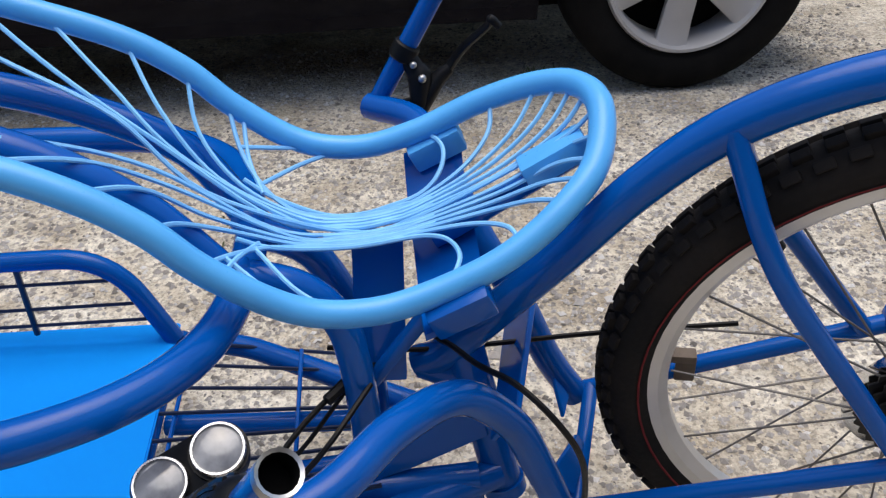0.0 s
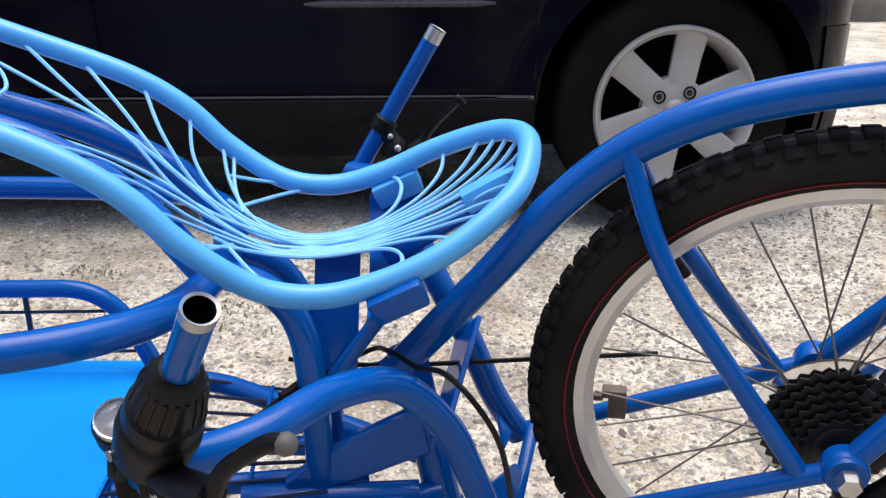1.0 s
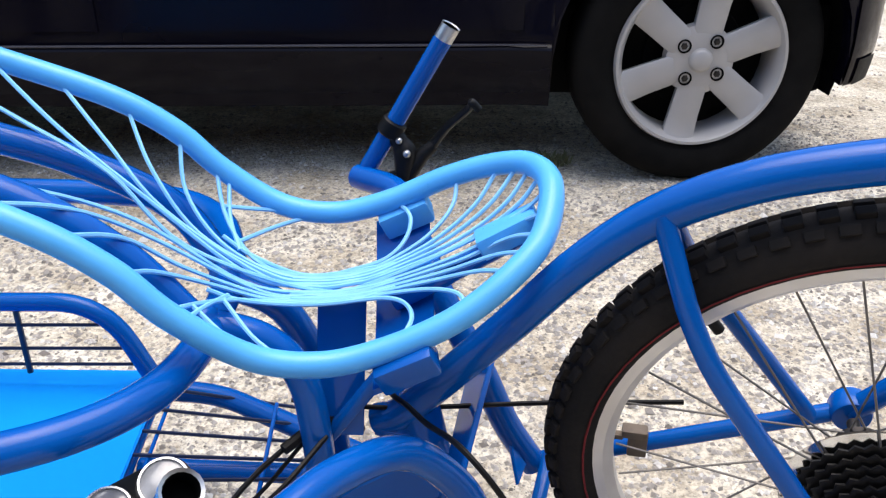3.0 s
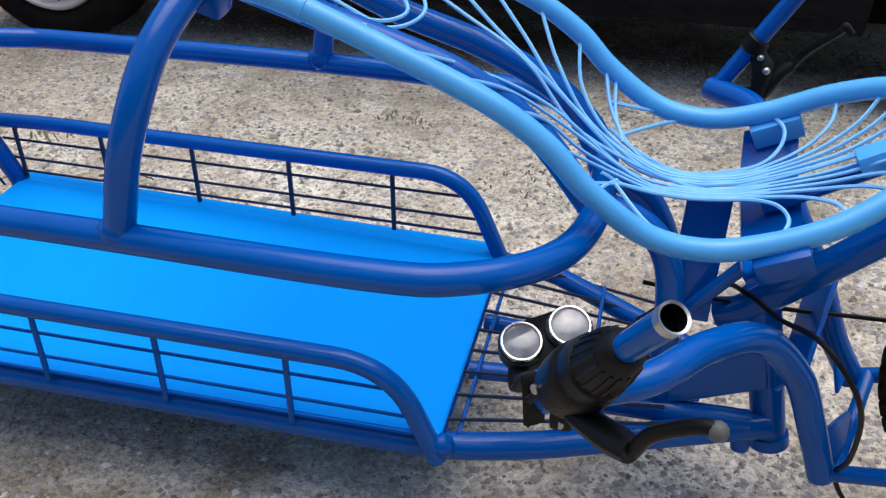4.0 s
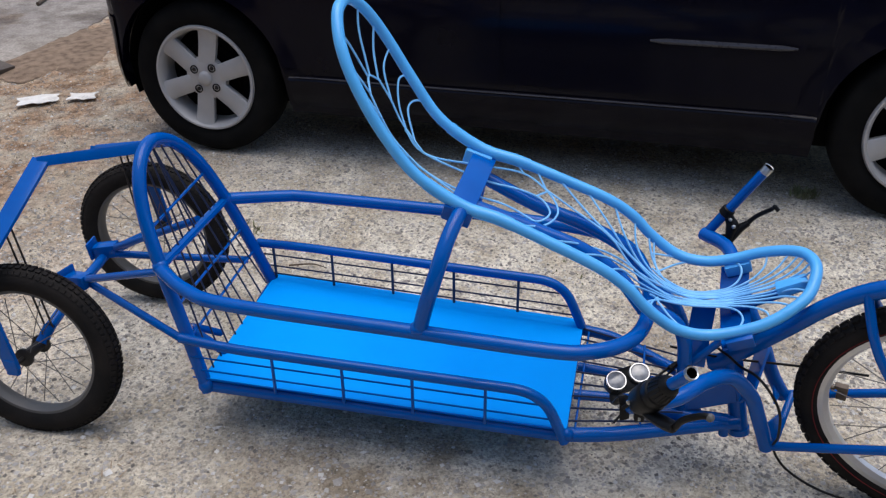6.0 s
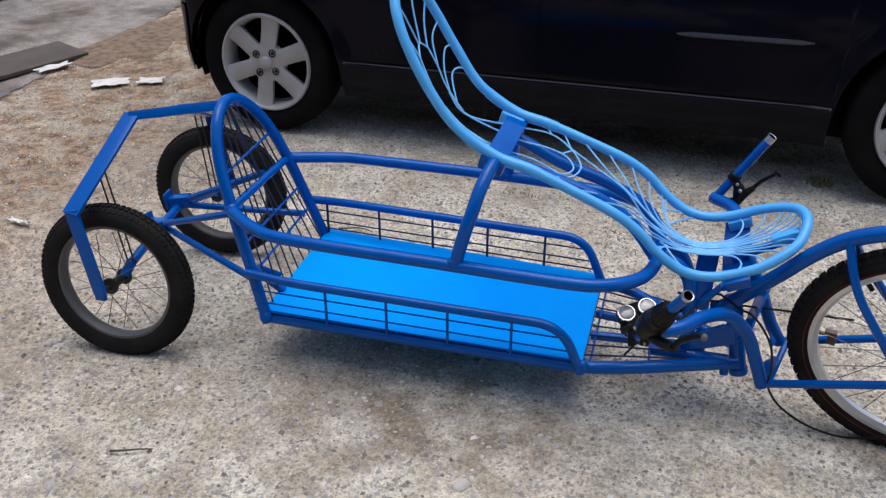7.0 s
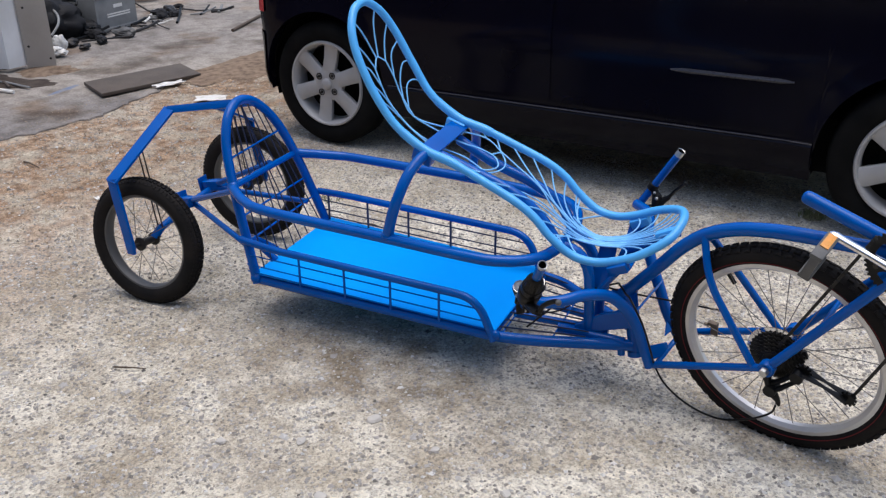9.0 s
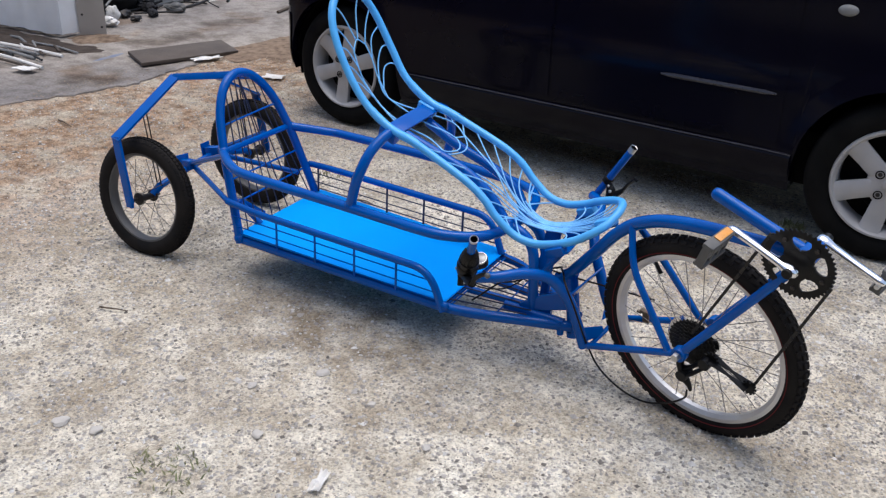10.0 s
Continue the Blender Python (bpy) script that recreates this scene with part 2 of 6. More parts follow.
def spline(pts, n=8, closed=False):
    """A smooth line through the points (Catmull-Rom)."""
    p = [Vector(q) for q in pts]
    if len(p) == 2 and not closed:
        return p
    out, k = [], len(p)
    for i in range(k if closed else k - 1):
        if closed:
            a, b, c, d = p[i - 1], p[i], p[(i + 1) % k], p[(i + 2) % k]
        else:
            b, c = p[i], p[i + 1]
            a = p[i - 1] if i else b * 2 - c
            d = p[i + 2] if i + 2 < k else c * 2 - b
        for j in range(n):
            t = j / n
            out.append(0.5 * ((2 * b) + (c - a) * t + (2 * a - 5 * b + 4 * c - d) * t * t + (3 * b - a - 3 * c + d) * t ** 3))
    if not closed:
        out.append(p[-1])
    return out


def filleted(pts, r, n=6):
    """A polyline whose corners are rounded, as a bent pipe's are."""
    p = [Vector(q) for q in pts]
    out = [p[0]]
    for a, b, c in zip(p, p[1:], p[2:]):
        u, v = (a - b), (c - b)
        k = min(r, u.length * 0.48, v.length * 0.48)
        s, e = b + u.normalized() * k, b + v.normalized() * k
        for j in range(n + 1):
            t = j / n
            out.append(s * (1 - t) ** 2 + b * 2 * t * (1 - t) + e * t * t)
    out.append(p[-1])
    return out


def sweep(bm, line, radius, sides=12, closed=False, caps=True, flat=1.0):
    """A round pipe along a line; radius is a number or one for each point. flat: squashes it across."""
    line = [Vector(q) for q in line]
    k = len(line)
    rad = [radius] * k if isinstance(radius, (int, float)) else radius
    tang = []
    for i in range(k):
        if closed:
            t = line[(i + 1) % k] - line[i - 1]
        else:
            t = line[min(i + 1, k - 1)] - line[max(i - 1, 0)]
        tang.append(t.normalized())
    ref = Vector((0, 0, 1)) if abs(tang[0].z) < 0.9 else Vector((1, 0, 0))
    u = tang[0].cross(ref).normalized()
    rings, first_u = [], u
    for i in range(k):
        if i:
            u = (tang[i - 1].rotation_difference(tang[i]) @ u)
            u = (u - tang[i] * u.dot(tang[i])).normalized()
        v = tang[i].cross(u)
        rings.append([bm.verts.new(line[i] + (u * math.cos(2 * math.pi * j / sides) + v * flat * math.sin(2 * math.pi * j / sides)) * rad[i]) for j in range(sides)])
    for i in range(k if closed else k - 1):
        a, b = rings[i], rings[(i + 1) % k]
        off = 0
        if closed and i == k - 1:
            off = min(range(sides), key=lambda o: (b[o].co - a[0].co).length)
        for j in range(sides):
            bm.faces.new((a[j], a[(j + 1) % sides], b[(j + 1 + off) % sides], b[(j + off) % sides]))
    if caps and not closed:
        bm.faces.new(rings[0][::-1])
        bm.faces.new(rings[-1])
    return bm


def tube(name, line, radius, mat, parent, label="", sides=12, closed=False, caps=True, flat=1.0):
    return part(name, sweep(bmesh.new(), line, radius, sides, closed, caps, flat), mat, parent, label)


def add_box(bm, size, m=None, bevel=0.0):
    made = bmesh.ops.create_cube(bm, size=1.0)["verts"]
    bmesh.ops.scale(bm, vec=size, verts=made)
    if bevel:
        edges = list({e for v in made for e in v.link_edges})
        made = bmesh.ops.bevel(bm, geom=edges, offset=bevel, segments=2, affect="EDGES", profile=0.6)["verts"]
        made = list({v for v in made})
    if m is not None:
        bmesh.ops.transform(bm, matrix=m, verts=made)
    return bm


def box(name, size, m, mat, parent, label="", bevel=0.002):
    return part(name, add_box(bmesh.new(), size, None, bevel), mat, parent, label, m=m)


def lathe(bm, profile, n=32, axis="y", arc=1.0):
    """A profile of (radius, along) turned about an axis."""
    rings = []
    for i in range(n):
        a = 2 * math.pi * arc * i / n
        c, s = math.cos(a), math.sin(a)
        rings.append([bm.verts.new((r * c, h, r * s) if axis == "y" else ((r * c, r * s, h) if axis == "z" else (h, r * c, r * s))) for r, h in profile])
    for i in range(n):
        a, b = rings[i], rings[(i + 1) % n]
        for j in range(len(profile) - 1):
            if profile[j][0] == 0 and profile[j + 1][0] == 0:
                continue
            bm.faces.new((a[j], a[j + 1], b[j + 1], b[j]))
    bmesh.ops.remove_doubles(bm, verts=bm.verts, dist=1e-6)
    bmesh.ops.recalc_face_normals(bm, faces=bm.faces)
    return bm


def ring_profile(r, halfwidth, thick, n=12):
    """A closed ellipse for a tyre's section."""
    return [(r + thick * math.cos(2 * math.pi * j / n), halfwidth * math.sin(2 * math.pi * j / n)) for j in range(n + 1)]


def frame_to(a, b):
    """The pose whose z runs from a to b, at the middle."""
    a, b = Vector(a), Vector(b)
    return Matrix.Translation((a + b) / 2) @ (b - a).to_track_quat("Z", "Y").to_matrix().to_4x4()


# ---- the ground ----
def ground_z(x, y):
    return 0.02 * min(1, max(0, (y - 0.25) / 1.1)) + 0.02 * min(1, max(0, (y - 1.8) / 1.5))


def build_ground():
    bm = bmesh.new()
    xs = [-60, -20, -9] + [-6.5 + 0.07 * i for i in range(144)] + [6, 14, 60]
    ys = [-60, -15, -5] + [-2.6 + 0.07 * i for i in range(115)] + [8, 20, 60]
    grid = []
    for y in ys:
        row = []
        for x in xs:
            z = ground_z(x, y)
            if -6.6 < x < 3.6 and -2.7 < y < 5.5:
                z += 0.007 * noise.noise((x * 2.1, y * 2.1, 0)) + 0.003 * noise.noise((x * 9, y * 9, 3))
            row.append(bm.verts.new((x, y, z - 0.003)))
        grid.append(row)
    for a, b in zip(grid, grid[1:]):
        for i in range(len(a) - 1):
            bm.faces.new((a[i], a[i + 1], b[i + 1], b[i]))
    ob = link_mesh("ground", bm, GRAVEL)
    return tagged(ob, "pale grey-brown gravelly sand yard with worn brown patches", "ground", kind="structure")


build_ground()


CARRUBBER = material("car_tyre_rubber", (0.005, 0.005, 0.005), 0.85, gloss=0.08, second=(0.014, 0.013, 0.012), scale=12, fine=180, bump=0.2, depth=0.002)
DARK = material("dark_underside", (0.004, 0.004, 0.004), 0.9, gloss=0.1, scale=8, fine=80, bump=0.2)
RED = material("red_lamp_plastic", (0.45, 0.015, 0.02), 0.25, scale=30, fine=200, bump=0.05)
CHROME = material("bright_chrome", (0.8, 0.8, 0.8), 0.15, 1.0, scale=30, fine=200, bump=0.02)
RED_LINE = material("red_tyre_stripe", (0.15, 0.016, 0.018), 0.8, gloss=0.2, scale=30, fine=200, bump=0.1)
TAN = material("tan_plywood", (0.46, 0.42, 0.365), 0.85, second=(0.34, 0.30, 0.25), scale=4, fine=60, bump=0.3)
LEAF = material("weed_green", (0.17, 0.19, 0.09), 0.8, second=(0.26, 0.22, 0.13), scale=20, fine=120, bump=0.2)
SACK = material("black_sacking", (0.015, 0.015, 0.017), 0.7, scale=12, fine=90, bump=0.4, gloss=0.2)
STONE = material("pale_stone", (0.47, 0.44, 0.395), 0.9, second=(0.36, 0.345, 0.315), scale=30, fine=160, bump=0.3)


def pebble_material():
    m = bpy.data.materials.new("mixed_pebbles")
    m.use_nodes = True
    n, l = m.node_tree.nodes, m.node_tree.links
    b = n["Principled BSDF"]
    b.inputs["Roughness"].default_value = 0.9
    b.inputs["Specular IOR Level"].default_value = 0.25
    g = n.new("ShaderNodeNewGeometry")
    r = n.new("ShaderNodeValToRGB")
    e = r.color_ramp.elements
    e[0].position, e[0].color = 0.0, (0.15, 0.135, 0.12, 1)
    e[1].position, e[1].color = 1.0, (0.66, 0.64, 0.60, 1)
    for p, c in ((0.10, (0.24, 0.22, 0.195, 1)), (0.40, (0.33, 0.305, 0.275, 1)), (0.85, (0.42, 0.40, 0.37, 1))):
        k = e.new(p)
        k.color = c
    l.new(g.outputs["Random Per Island"], r.inputs["Fac"])
    l.new(r.outputs["Color"], b.inputs["Base Color"])
    return m


PEBBLES = pebble_material()
# ---- the tricycle ----
trike = thing("cargo_tricycle", "blue hand-built recumbent cargo tricycle standing on the gravel", "tricycle")

# front unit: wheel, fork, cranks and handlebars, all turned and leaning together
TURN_F, LEAN_F = -0.252, -0.181
FRONT = Matrix.Translation((0.025, 0.085, 0.272)) @ Matrix.Rotation(TURN_F, 4, "Z") @ Matrix.Rotation(-LEAN_F, 4, "X")


def F(a, b, c):
    return FRONT @ Vector((a, b, c))


def build_wheel(name, m, radius, section, rim_mat, knobby, spokes, label, tyre_label):
    """rim (the part) with tyre, hub and spokes under it. The axle lies along y."""
    rim_r = radius - section * 1.75
    bm = bmesh.new()
    w, e = section * 0.62, 0.0175 if knobby else 0.010
    lathe(bm, [(rim_r + 0.006, -w), (rim_r - e / 2, -w * 0.95), (rim_r - e, -w * 0.4), (rim_r - e, w * 0.4), (rim_r - e / 2, w * 0.95), (rim_r + 0.006, w), (rim_r + 0.002, 0), (rim_r + 0.006, -w)], 64)
    rim = part(name, bm, rim_mat, trike, label, m=m)
    bm = bmesh.new()
    lathe(bm, ring_profile(radius - section, section * 0.95, section * 0.97, 14), 72)
    tyre = part("tyre", bm, RUBBER, rim, tyre_label)
    count = 72 if knobby else 84
    h = 0.008 if knobby else 0.005
    bm = bmesh.new()
    add_box(bm, (h, section * (0.34 if knobby else 0.30), 2 * math.pi * radius / count * 0.6), None, 0.0012 if knobby else 0.0)
    knob = bpy.data.meshes.new("tread_knob")
    bm.to_mesh(knob)
    bm.free()
    knob.materials.append(RUBBER)
    bm = bmesh.new()
    for i in range(count):
        a = 2 * math.pi * i / count
        for k, (off, tilt) in enumerate(((-0.66, -0.8), (-0.22, -0.22), (0.22, 0.22), (0.66, 0.8))):
            aa = a + (0.5 * 2 * math.pi / count if k in (1, 2) else 0)
            rr = radius - section + section * 0.97 * math.cos(tilt)
            mm = Matrix.Rotation(-aa, 4, "Y") @ Matrix.Translation((rr + h * 0.15, off * section * 0.95, 0)) @ Matrix.Rotation(tilt, 4, "Z")
            if knobby:
                share("tread_knob", knob, rim, mm)
            else:
                add_box(bm, (h, section * 0.30, 2 * math.pi * radius / count * 0.6), mm)
    if knobby:
        bm.free()
    else:
        tagged(part("tread", bm, RUBBER, rim), kind="stuff")
    if knobby:
        bm = bmesh.new()
        for s in (-1, 1):
            b2 = bmesh.new()
            lathe(b2, [(radius - section * 1.42, s * section * 0.905), (radius - section * 1.34, s * section * 0.935), (radius - section * 1.40, s * section * 0.94), (radius - section * 1.42, s * section * 0.905)], 64)
            me = bpy.data.meshes.new("stripe_half")
            b2.to_mesh(me)
            b2.free()
            bm.from_mesh(me)
            bpy.data.meshes.remove(me)
        part("tyre_stripe", bm, RED_LINE, rim, "faded red line round the tyre wall")
    bm = bmesh.new()
    lathe(bm, [(0.0, -0.062), (0.006, -0.062), (0.006, -0.04), (0.022, -0.036), (0.022, -0.03), (0.013, -0.026), (0.012, 0.026), (0.022, 0.03), (0.022, 0.036), (0.006, 0.04), (0.006, 0.062), (0.0, 0.062)], 16)
    part("hub", bm, DARKSTEEL, rim)
    for i in range(spokes):
        a = 2 * math.pi * i / spokes
        side = 1 if i % 2 else -1
        lead = 0.55 * (1 if (i // 2) % 2 else -1)
        p = Vector((0.021 * math.cos(a + lead), side * 0.033, 0.021 * math.sin(a + lead)))
        q = Vector(((rim_r - 0.02) * math.cos(a), side * 0.003, (rim_r - 0.02) * math.sin(a)))
        part("spoke", sweep(bmesh.new(), [p, q], 0.0011, 5), SPOKESTEEL, rim)
    return rim


build_wheel("front_wheel", FRONT, 0.283, 0.025, ALLOY, True, 28, "spoked bicycle wheel with a pale alloy rim", "black knobby tyre")
REAR = ((-1.904, -0.006, 0.203, 0.083, 0.116), (-1.903, 0.542, 0.222, 0.112, 0.024))
for cx, cy, cz, hd, ln in REAR:
    mm = Matrix.Translation((cx, cy, cz)) @ Matrix.Rotation(hd, 4, "Z") @ Matrix.Rotation(-ln, 4, "X")
    build_wheel("rear_wheel", mm, 0.211, 0.031, DULLRIM, False, 20, "small spoked rear wheel with a dull grey rim", "dusty black tyre")

R_MAIN, R_MID, R_THIN = 0.0150, 0.0114, 0.0022


def weld(p, r=0.019):
    """A lumpy weld bead where pipes meet, kept as part of the frame."""
    bm = bmesh.new()
    bmesh.ops.create_icosphere(bm, subdivisions=2, radius=r)
    for v in bm.verts:
        v.co *= 1 + 0.12 * noise.noise(v.co * 90)
    return part("weld", bm, BLUE, trike, m=Matrix.Translation(p))


# main loop: along both sides and round the front below the seat
LOOP = [(-1.585, 0.066, 0.418), (-1.50, 0.015, 0.405), (-1.38, -0.022, 0.407), (-1.0, -0.036, 0.409), (-0.74, -0.046, 0.411), (-0.655, -0.030, 0.409), (-0.590, 0.022, 0.405), (-0.560, 0.10, 0.402), (-0.555, 0.22, 0.40), (-0.57, 0.32, 0.40), (-0.605, 0.405, 0.40), (-0.68, 0.462, 0.40), (-0.85, 0.487, 0.402), (-1.09, 0.492, 0.405), (-1.40, 0.488, 0.408), (-1.47, 0.468, 0.413), (-1.582, 0.393, 0.430)]
tube("upper_rail", spline(LOOP, 8), R_MAIN, BLUE, trike, "glossy blue bent pipe rail", 16)

# deck sheet, a little wider towards the rear
bm = bmesh.new()
low = [bm.verts.new(q) for q in ((-0.692, 0.034, 0.158), (-0.692, 0.414, 0.180), (-1.512, 0.470, 0.176), (-1.512, 0.036, 0.152))]
sheet = bm.faces.new(low)
lifted = [v for v in bmesh.ops.extrude_face_region(bm, geom=[sheet])["geom"] if isinstance(v, bmesh.types.BMVert)]
bmesh.ops.translate(bm, vec=(0, 0, 0.005), verts=lifted)
bmesh.ops.recalc_face_normals(bm, faces=bm.faces)
bmesh.ops.bevel(bm, geom=list(bm.edges), offset=0.0015, segments=2, affect="EDGES")
part("deck_panel", bm, DECK, trike, "flat bright blue sheet deck")
# lower side pipes
tube("lower_rail", filleted([(-1.502, 0.046, 0.133), (-0.69, 0.044, 0.139), (-0.60, 0.066, 0.139), (-0.345, 0.165, 0.138)], 0.08), R_MID + 0.0045, BLUE, trike)
tube("lower_rail", filleted([(-1.515, 0.445, 0.166), (-0.69, 0.395, 0.168), (-0.62, 0.385, 0.166), (-0.345, 0.215, 0.150)], 0.08), R_MID + 0.002, BLUE, trike)
tube("cross_rail", [(-1.50, 0.04, 0.138), (-1.515, 0.45, 0.164)], R_MID, BLUE, trike)
tube("cross_rail", [(-0.697, 0.03, 0.143), (-0.697, 0.40, 0.168)], 0.006, BLUE, trike)
for y in (0.17, 0.272):
    tube("centre_rail", [(-0.69, y, 0.148), (-0.42, y + (0.02 if y < 0.2 else -0.03), 0.150)], R_MID, BLUE, trike)
# wire floor ahead of the deck
for x, s_ in ((-0.676, 0.0), (-0.545, 0.62)):
    tube("floor_wire", [(x, 0.050 + 0.06 * s_, 0.154), (x, 0.392 - 0.07 * s_, 0.176)], R_THIN + 0.0004, BLUE, trike, sides=6)
for j in range(9):
    y = 0.064 + 0.040 * j
    tube("floor_wire", [(-0.70, y, 0.158 + 0.02 * (y - 0.05) / 0.3), (-0.46, 0.215 + (y - 0.215) * 0.72, 0.166)], R_THIN, WIRE, trike, sides=6)


def basket_side(y, spread, ztop, zlow, drop, posts, sgn, wire_mat):
    """A low pipe rail with posts and wires. spread: how far it moves out towards the rear; drop: how far its foot line falls there."""
    def at(x, z):
        return (x, y - spread * (x + 0.70), z + drop * (x + 0.70))

    rail = tube("side_rail", filleted([at(-1.545, ztop + 0.016 * (sgn < 0)), at(-1.43, ztop + 0.004), at(-0.745, ztop), at(-0.694, zlow - 0.018)], 0.075, 8), R_MID, BLUE, trike, "blue pipe side rail")
    for x in posts:
        tube("post", [at(x, ztop - 0.006), at(x, zlow)], 0.0036, wire_mat, rail, sides=6)
    for k in (1, 2):
        z = zlow + (ztop - zlow) * (k / 3 + 0.02)
        tube("wire", [at(-1.53, z), at(-0.712 if k == 1 else -0.725, z)], 0.0021, wire_mat, rail, sides=6)
    tube("wire", [at(-1.53, zlow + 0.012), at(-0.70, zlow + 0.012)], 0.0021, wire_mat, rail, sides=6)


basket_side(0.386, 0.078, 0.298, 0.200, 0.022, (-1.502, -1.337, -1.174, -1.013, -0.852), 1, WIRE)
basket_side(0.030, 0.0, 0.251, 0.150, 0.0, (-1.332, -1.173, -1.018, -0.862), -1, BLUE)

# hoop and grille behind the deck
HOOP = [(-1.500, 0.034, 0.125), (-1.540, 0.050, 0.27), (-1.585, 0.070, 0.42), (-1.620, 0.098, 0.535), (-1.640, 0.145, 0.615), (-1.650, 0.215, 0.645), (-1.640, 0.285, 0.620), (-1.615, 0.345, 0.545), (-1.584, 0.388, 0.432), (-1.548, 0.424, 0.29), (-1.515, 0.450, 0.165)]
hl = spline(HOOP, 8)
hoop = tube("rear_hoop", hl, R_MAIN, BLUE, trike, "tall arched blue pipe hoop", 16)


def hoop_at(z, near):
    half = hl[:len(hl) // 2] if near else hl[len(hl) // 2:]
    return min(half, key=lambda p: abs(p.z - z))


for zn, zf, r in ((0.255, 0.275, 0.0034), (0.33, 0.345, 0.0034), (0.50, 0.515, 0.0034), (0.415, 0.435, 0.0105)):
    tube("grille_bar", [hoop_at(zn, True), hoop_at(zf, False)], r, BLUE, hoop, sides=8)
for i in range(9):
    s = (i + 1) / 10
    lo = Vector(HOOP[0]).lerp(Vector(HOOP[-1]), s) + Vector((0, 0, 0.025))
    top = max((p for p in hl if abs(p.y - (0.095 + 0.25 * s)) < 0.03), key=lambda p: p.z)
    tube("grille_wire", [lo, lo.lerp(top, 0.5) + Vector((0.004 * math.sin(i * 2.1), 0, 0)), top], R_THIN, WIRE, hoop, sides=6)

# rear axle beam, brackets, stays and strap arms to the rear wheels
tube("axle_beam", [(-1.895, 0.055, 0.230), (-1.905, 0.20, 0.255), (-1.91, 0.33, 0.272), (-1.895, 0.485, 0.245)], 0.0125, BLUE, trike, "blue pipe beam between the rear wheels")
for y, z, s in ((0.198, 0.268, -1), (0.325, 0.285, 1)):
    bracket = box("bracket", (0.060, 0.034, 0.034), pose(-1.905, y, z, 0, -8, 10 * s), BLUE, trike, "square blue welded bracket", 0.003)
    box("flange", (0.006, 0.050, 0.046), pose(-1.940, y - 0.006 * s, z + 0.004, 0, -8, 10 * s), BLUE, trike, "", 0.002)
tube("axle_stay", [(-1.895, 0.198, 0.272), (-1.585, 0.075, 0.405)], 0.0095, BLUE, trike)
tube("axle_stay", [(-1.885, 0.205, 0.262), (-1.535, 0.052, 0.235)], 0.0095, BLUE, trike)
tube("axle_stay", [(-1.895, 0.325, 0.288), (-1.60, 0.275, 0.43)], 0.0095, BLUE, trike)
tube("axle_stay", [(-1.885, 0.32, 0.278), (-1.545, 0.385, 0.265)], 0.0095, BLUE, trike)
tube("hoop_brace", spline([(-1.535, 0.055, 0.265), (-1.575, 0.13, 0.225), (-1.545, 0.20, 0.165)], 5), 0.009, BLUE, trike)
tube("hoop_brace", [(-1.58, 0.12, 0.228), (-1.50, 0.135, 0.160)], 0.011, BLUE, trike)
for k, (cx, cy, cz, hd, ln) in enumerate(REAR):
    s = -1 if k == 0 else 1
    up = 0.0 if k == 0 else 0.015
    ax_out = Vector((cx, cy, cz)) + Vector((-0.003, s * 0.068, 0.002))
    knee = Vector((-1.945, cy + s * 0.062, 0.425 + up))
    elbow = Vector((-1.905, 0.215 + s * 0.045, 0.595))
    root = Vector((-1.645, 0.215 + s * 0.024, 0.643))
    if k == 1:
        elbow, root = Vector((-1.84, 0.300, 0.580)), Vector((-1.640, 0.255, 0.628))
    for a, b, w in ((root, elbow, 0.024), (elbow, knee, 0.044), (knee, ax_out, 0.036)):
        mm = frame_to(a, b)
        # broad side faces outwards and up
        d = (b - a).normalized()
        flat_dir = Vector((1, 0, 0)) - d * d.x
        flat_dir.normalize()
        nn = d.cross(flat_dir)
        rot = Matrix((flat_dir, nn, d)).transposed().to_4x4()
        box("wheel_arm", (w, 0.009, (b - a).length + 0.012), Matrix.Translation((a + b) / 2) @ rot, BLUE, trike, "flat blue steel strap arm", 0.0015)
    box("dropout", (0.030, 0.012, 0.040), Matrix.Translation(ax_out), BLUE, trike, "", 0.003)
    mid = elbow.lerp(knee, 0.55)
    for o in (-0.010, 0.010):
        tube("tension_rod", [mid + Vector((o, s * -0.005, -0.006)), Vector((cx + 0.01 + o, cy - s * 0.055, cz + 0.03))], 0.0024, DARKSTEEL, trike, sides=6)
    tube("axle_stub", [Vector((cx, cy - s * 0.03, cz)), Vector((-1.895, 0.055 if k == 0 else 0.485, 0.232 if k == 0 else 0.247))], 0.014, BLUE, trike)

# seat rim
SEAT = [(-0.255, 0.000, 0.516), (-0.267, 0.046, 0.504), (-0.297, 0.072, 0.487), (-0.343, 0.089, 0.463), (-0.398, 0.095, 0.439), (-0.452, 0.100, 0.427), (-0.507, 0.106, 0.437), (-0.563, 0.112, 0.476), (-0.603, 0.111, 0.516), (-0.658, 0.109, 0.551), (-0.753, 0.107, 0.590), (-0.846, 0.105, 0.625), (-0.924, 0.102, 0.647), (-1.011, 0.102, 0.704), (-1.071, 0.105, 0.785), (-1.119, 0.100, 0.868), (-1.150, 0.079, 0.928), (-1.168, 0.039, 0.967), (-1.171, 0.000, 0.977)]
SEAT_Y = 0.181


def seat_tilt(u):
    """How much the far side stands higher, for each metre across."""
    return float(np.interp(u, (0, 3, 5, 7, 9, 11, 14, 18), (0.33, 0.32, 0.25, 0.18, 0.18, 0.15, 0.19, 0.15)))


def rim_pt(i, side):
    x, v, z = SEAT[i]
    return Vector((x, SEAT_Y + side * v, z + seat_tilt(i) * side * v))


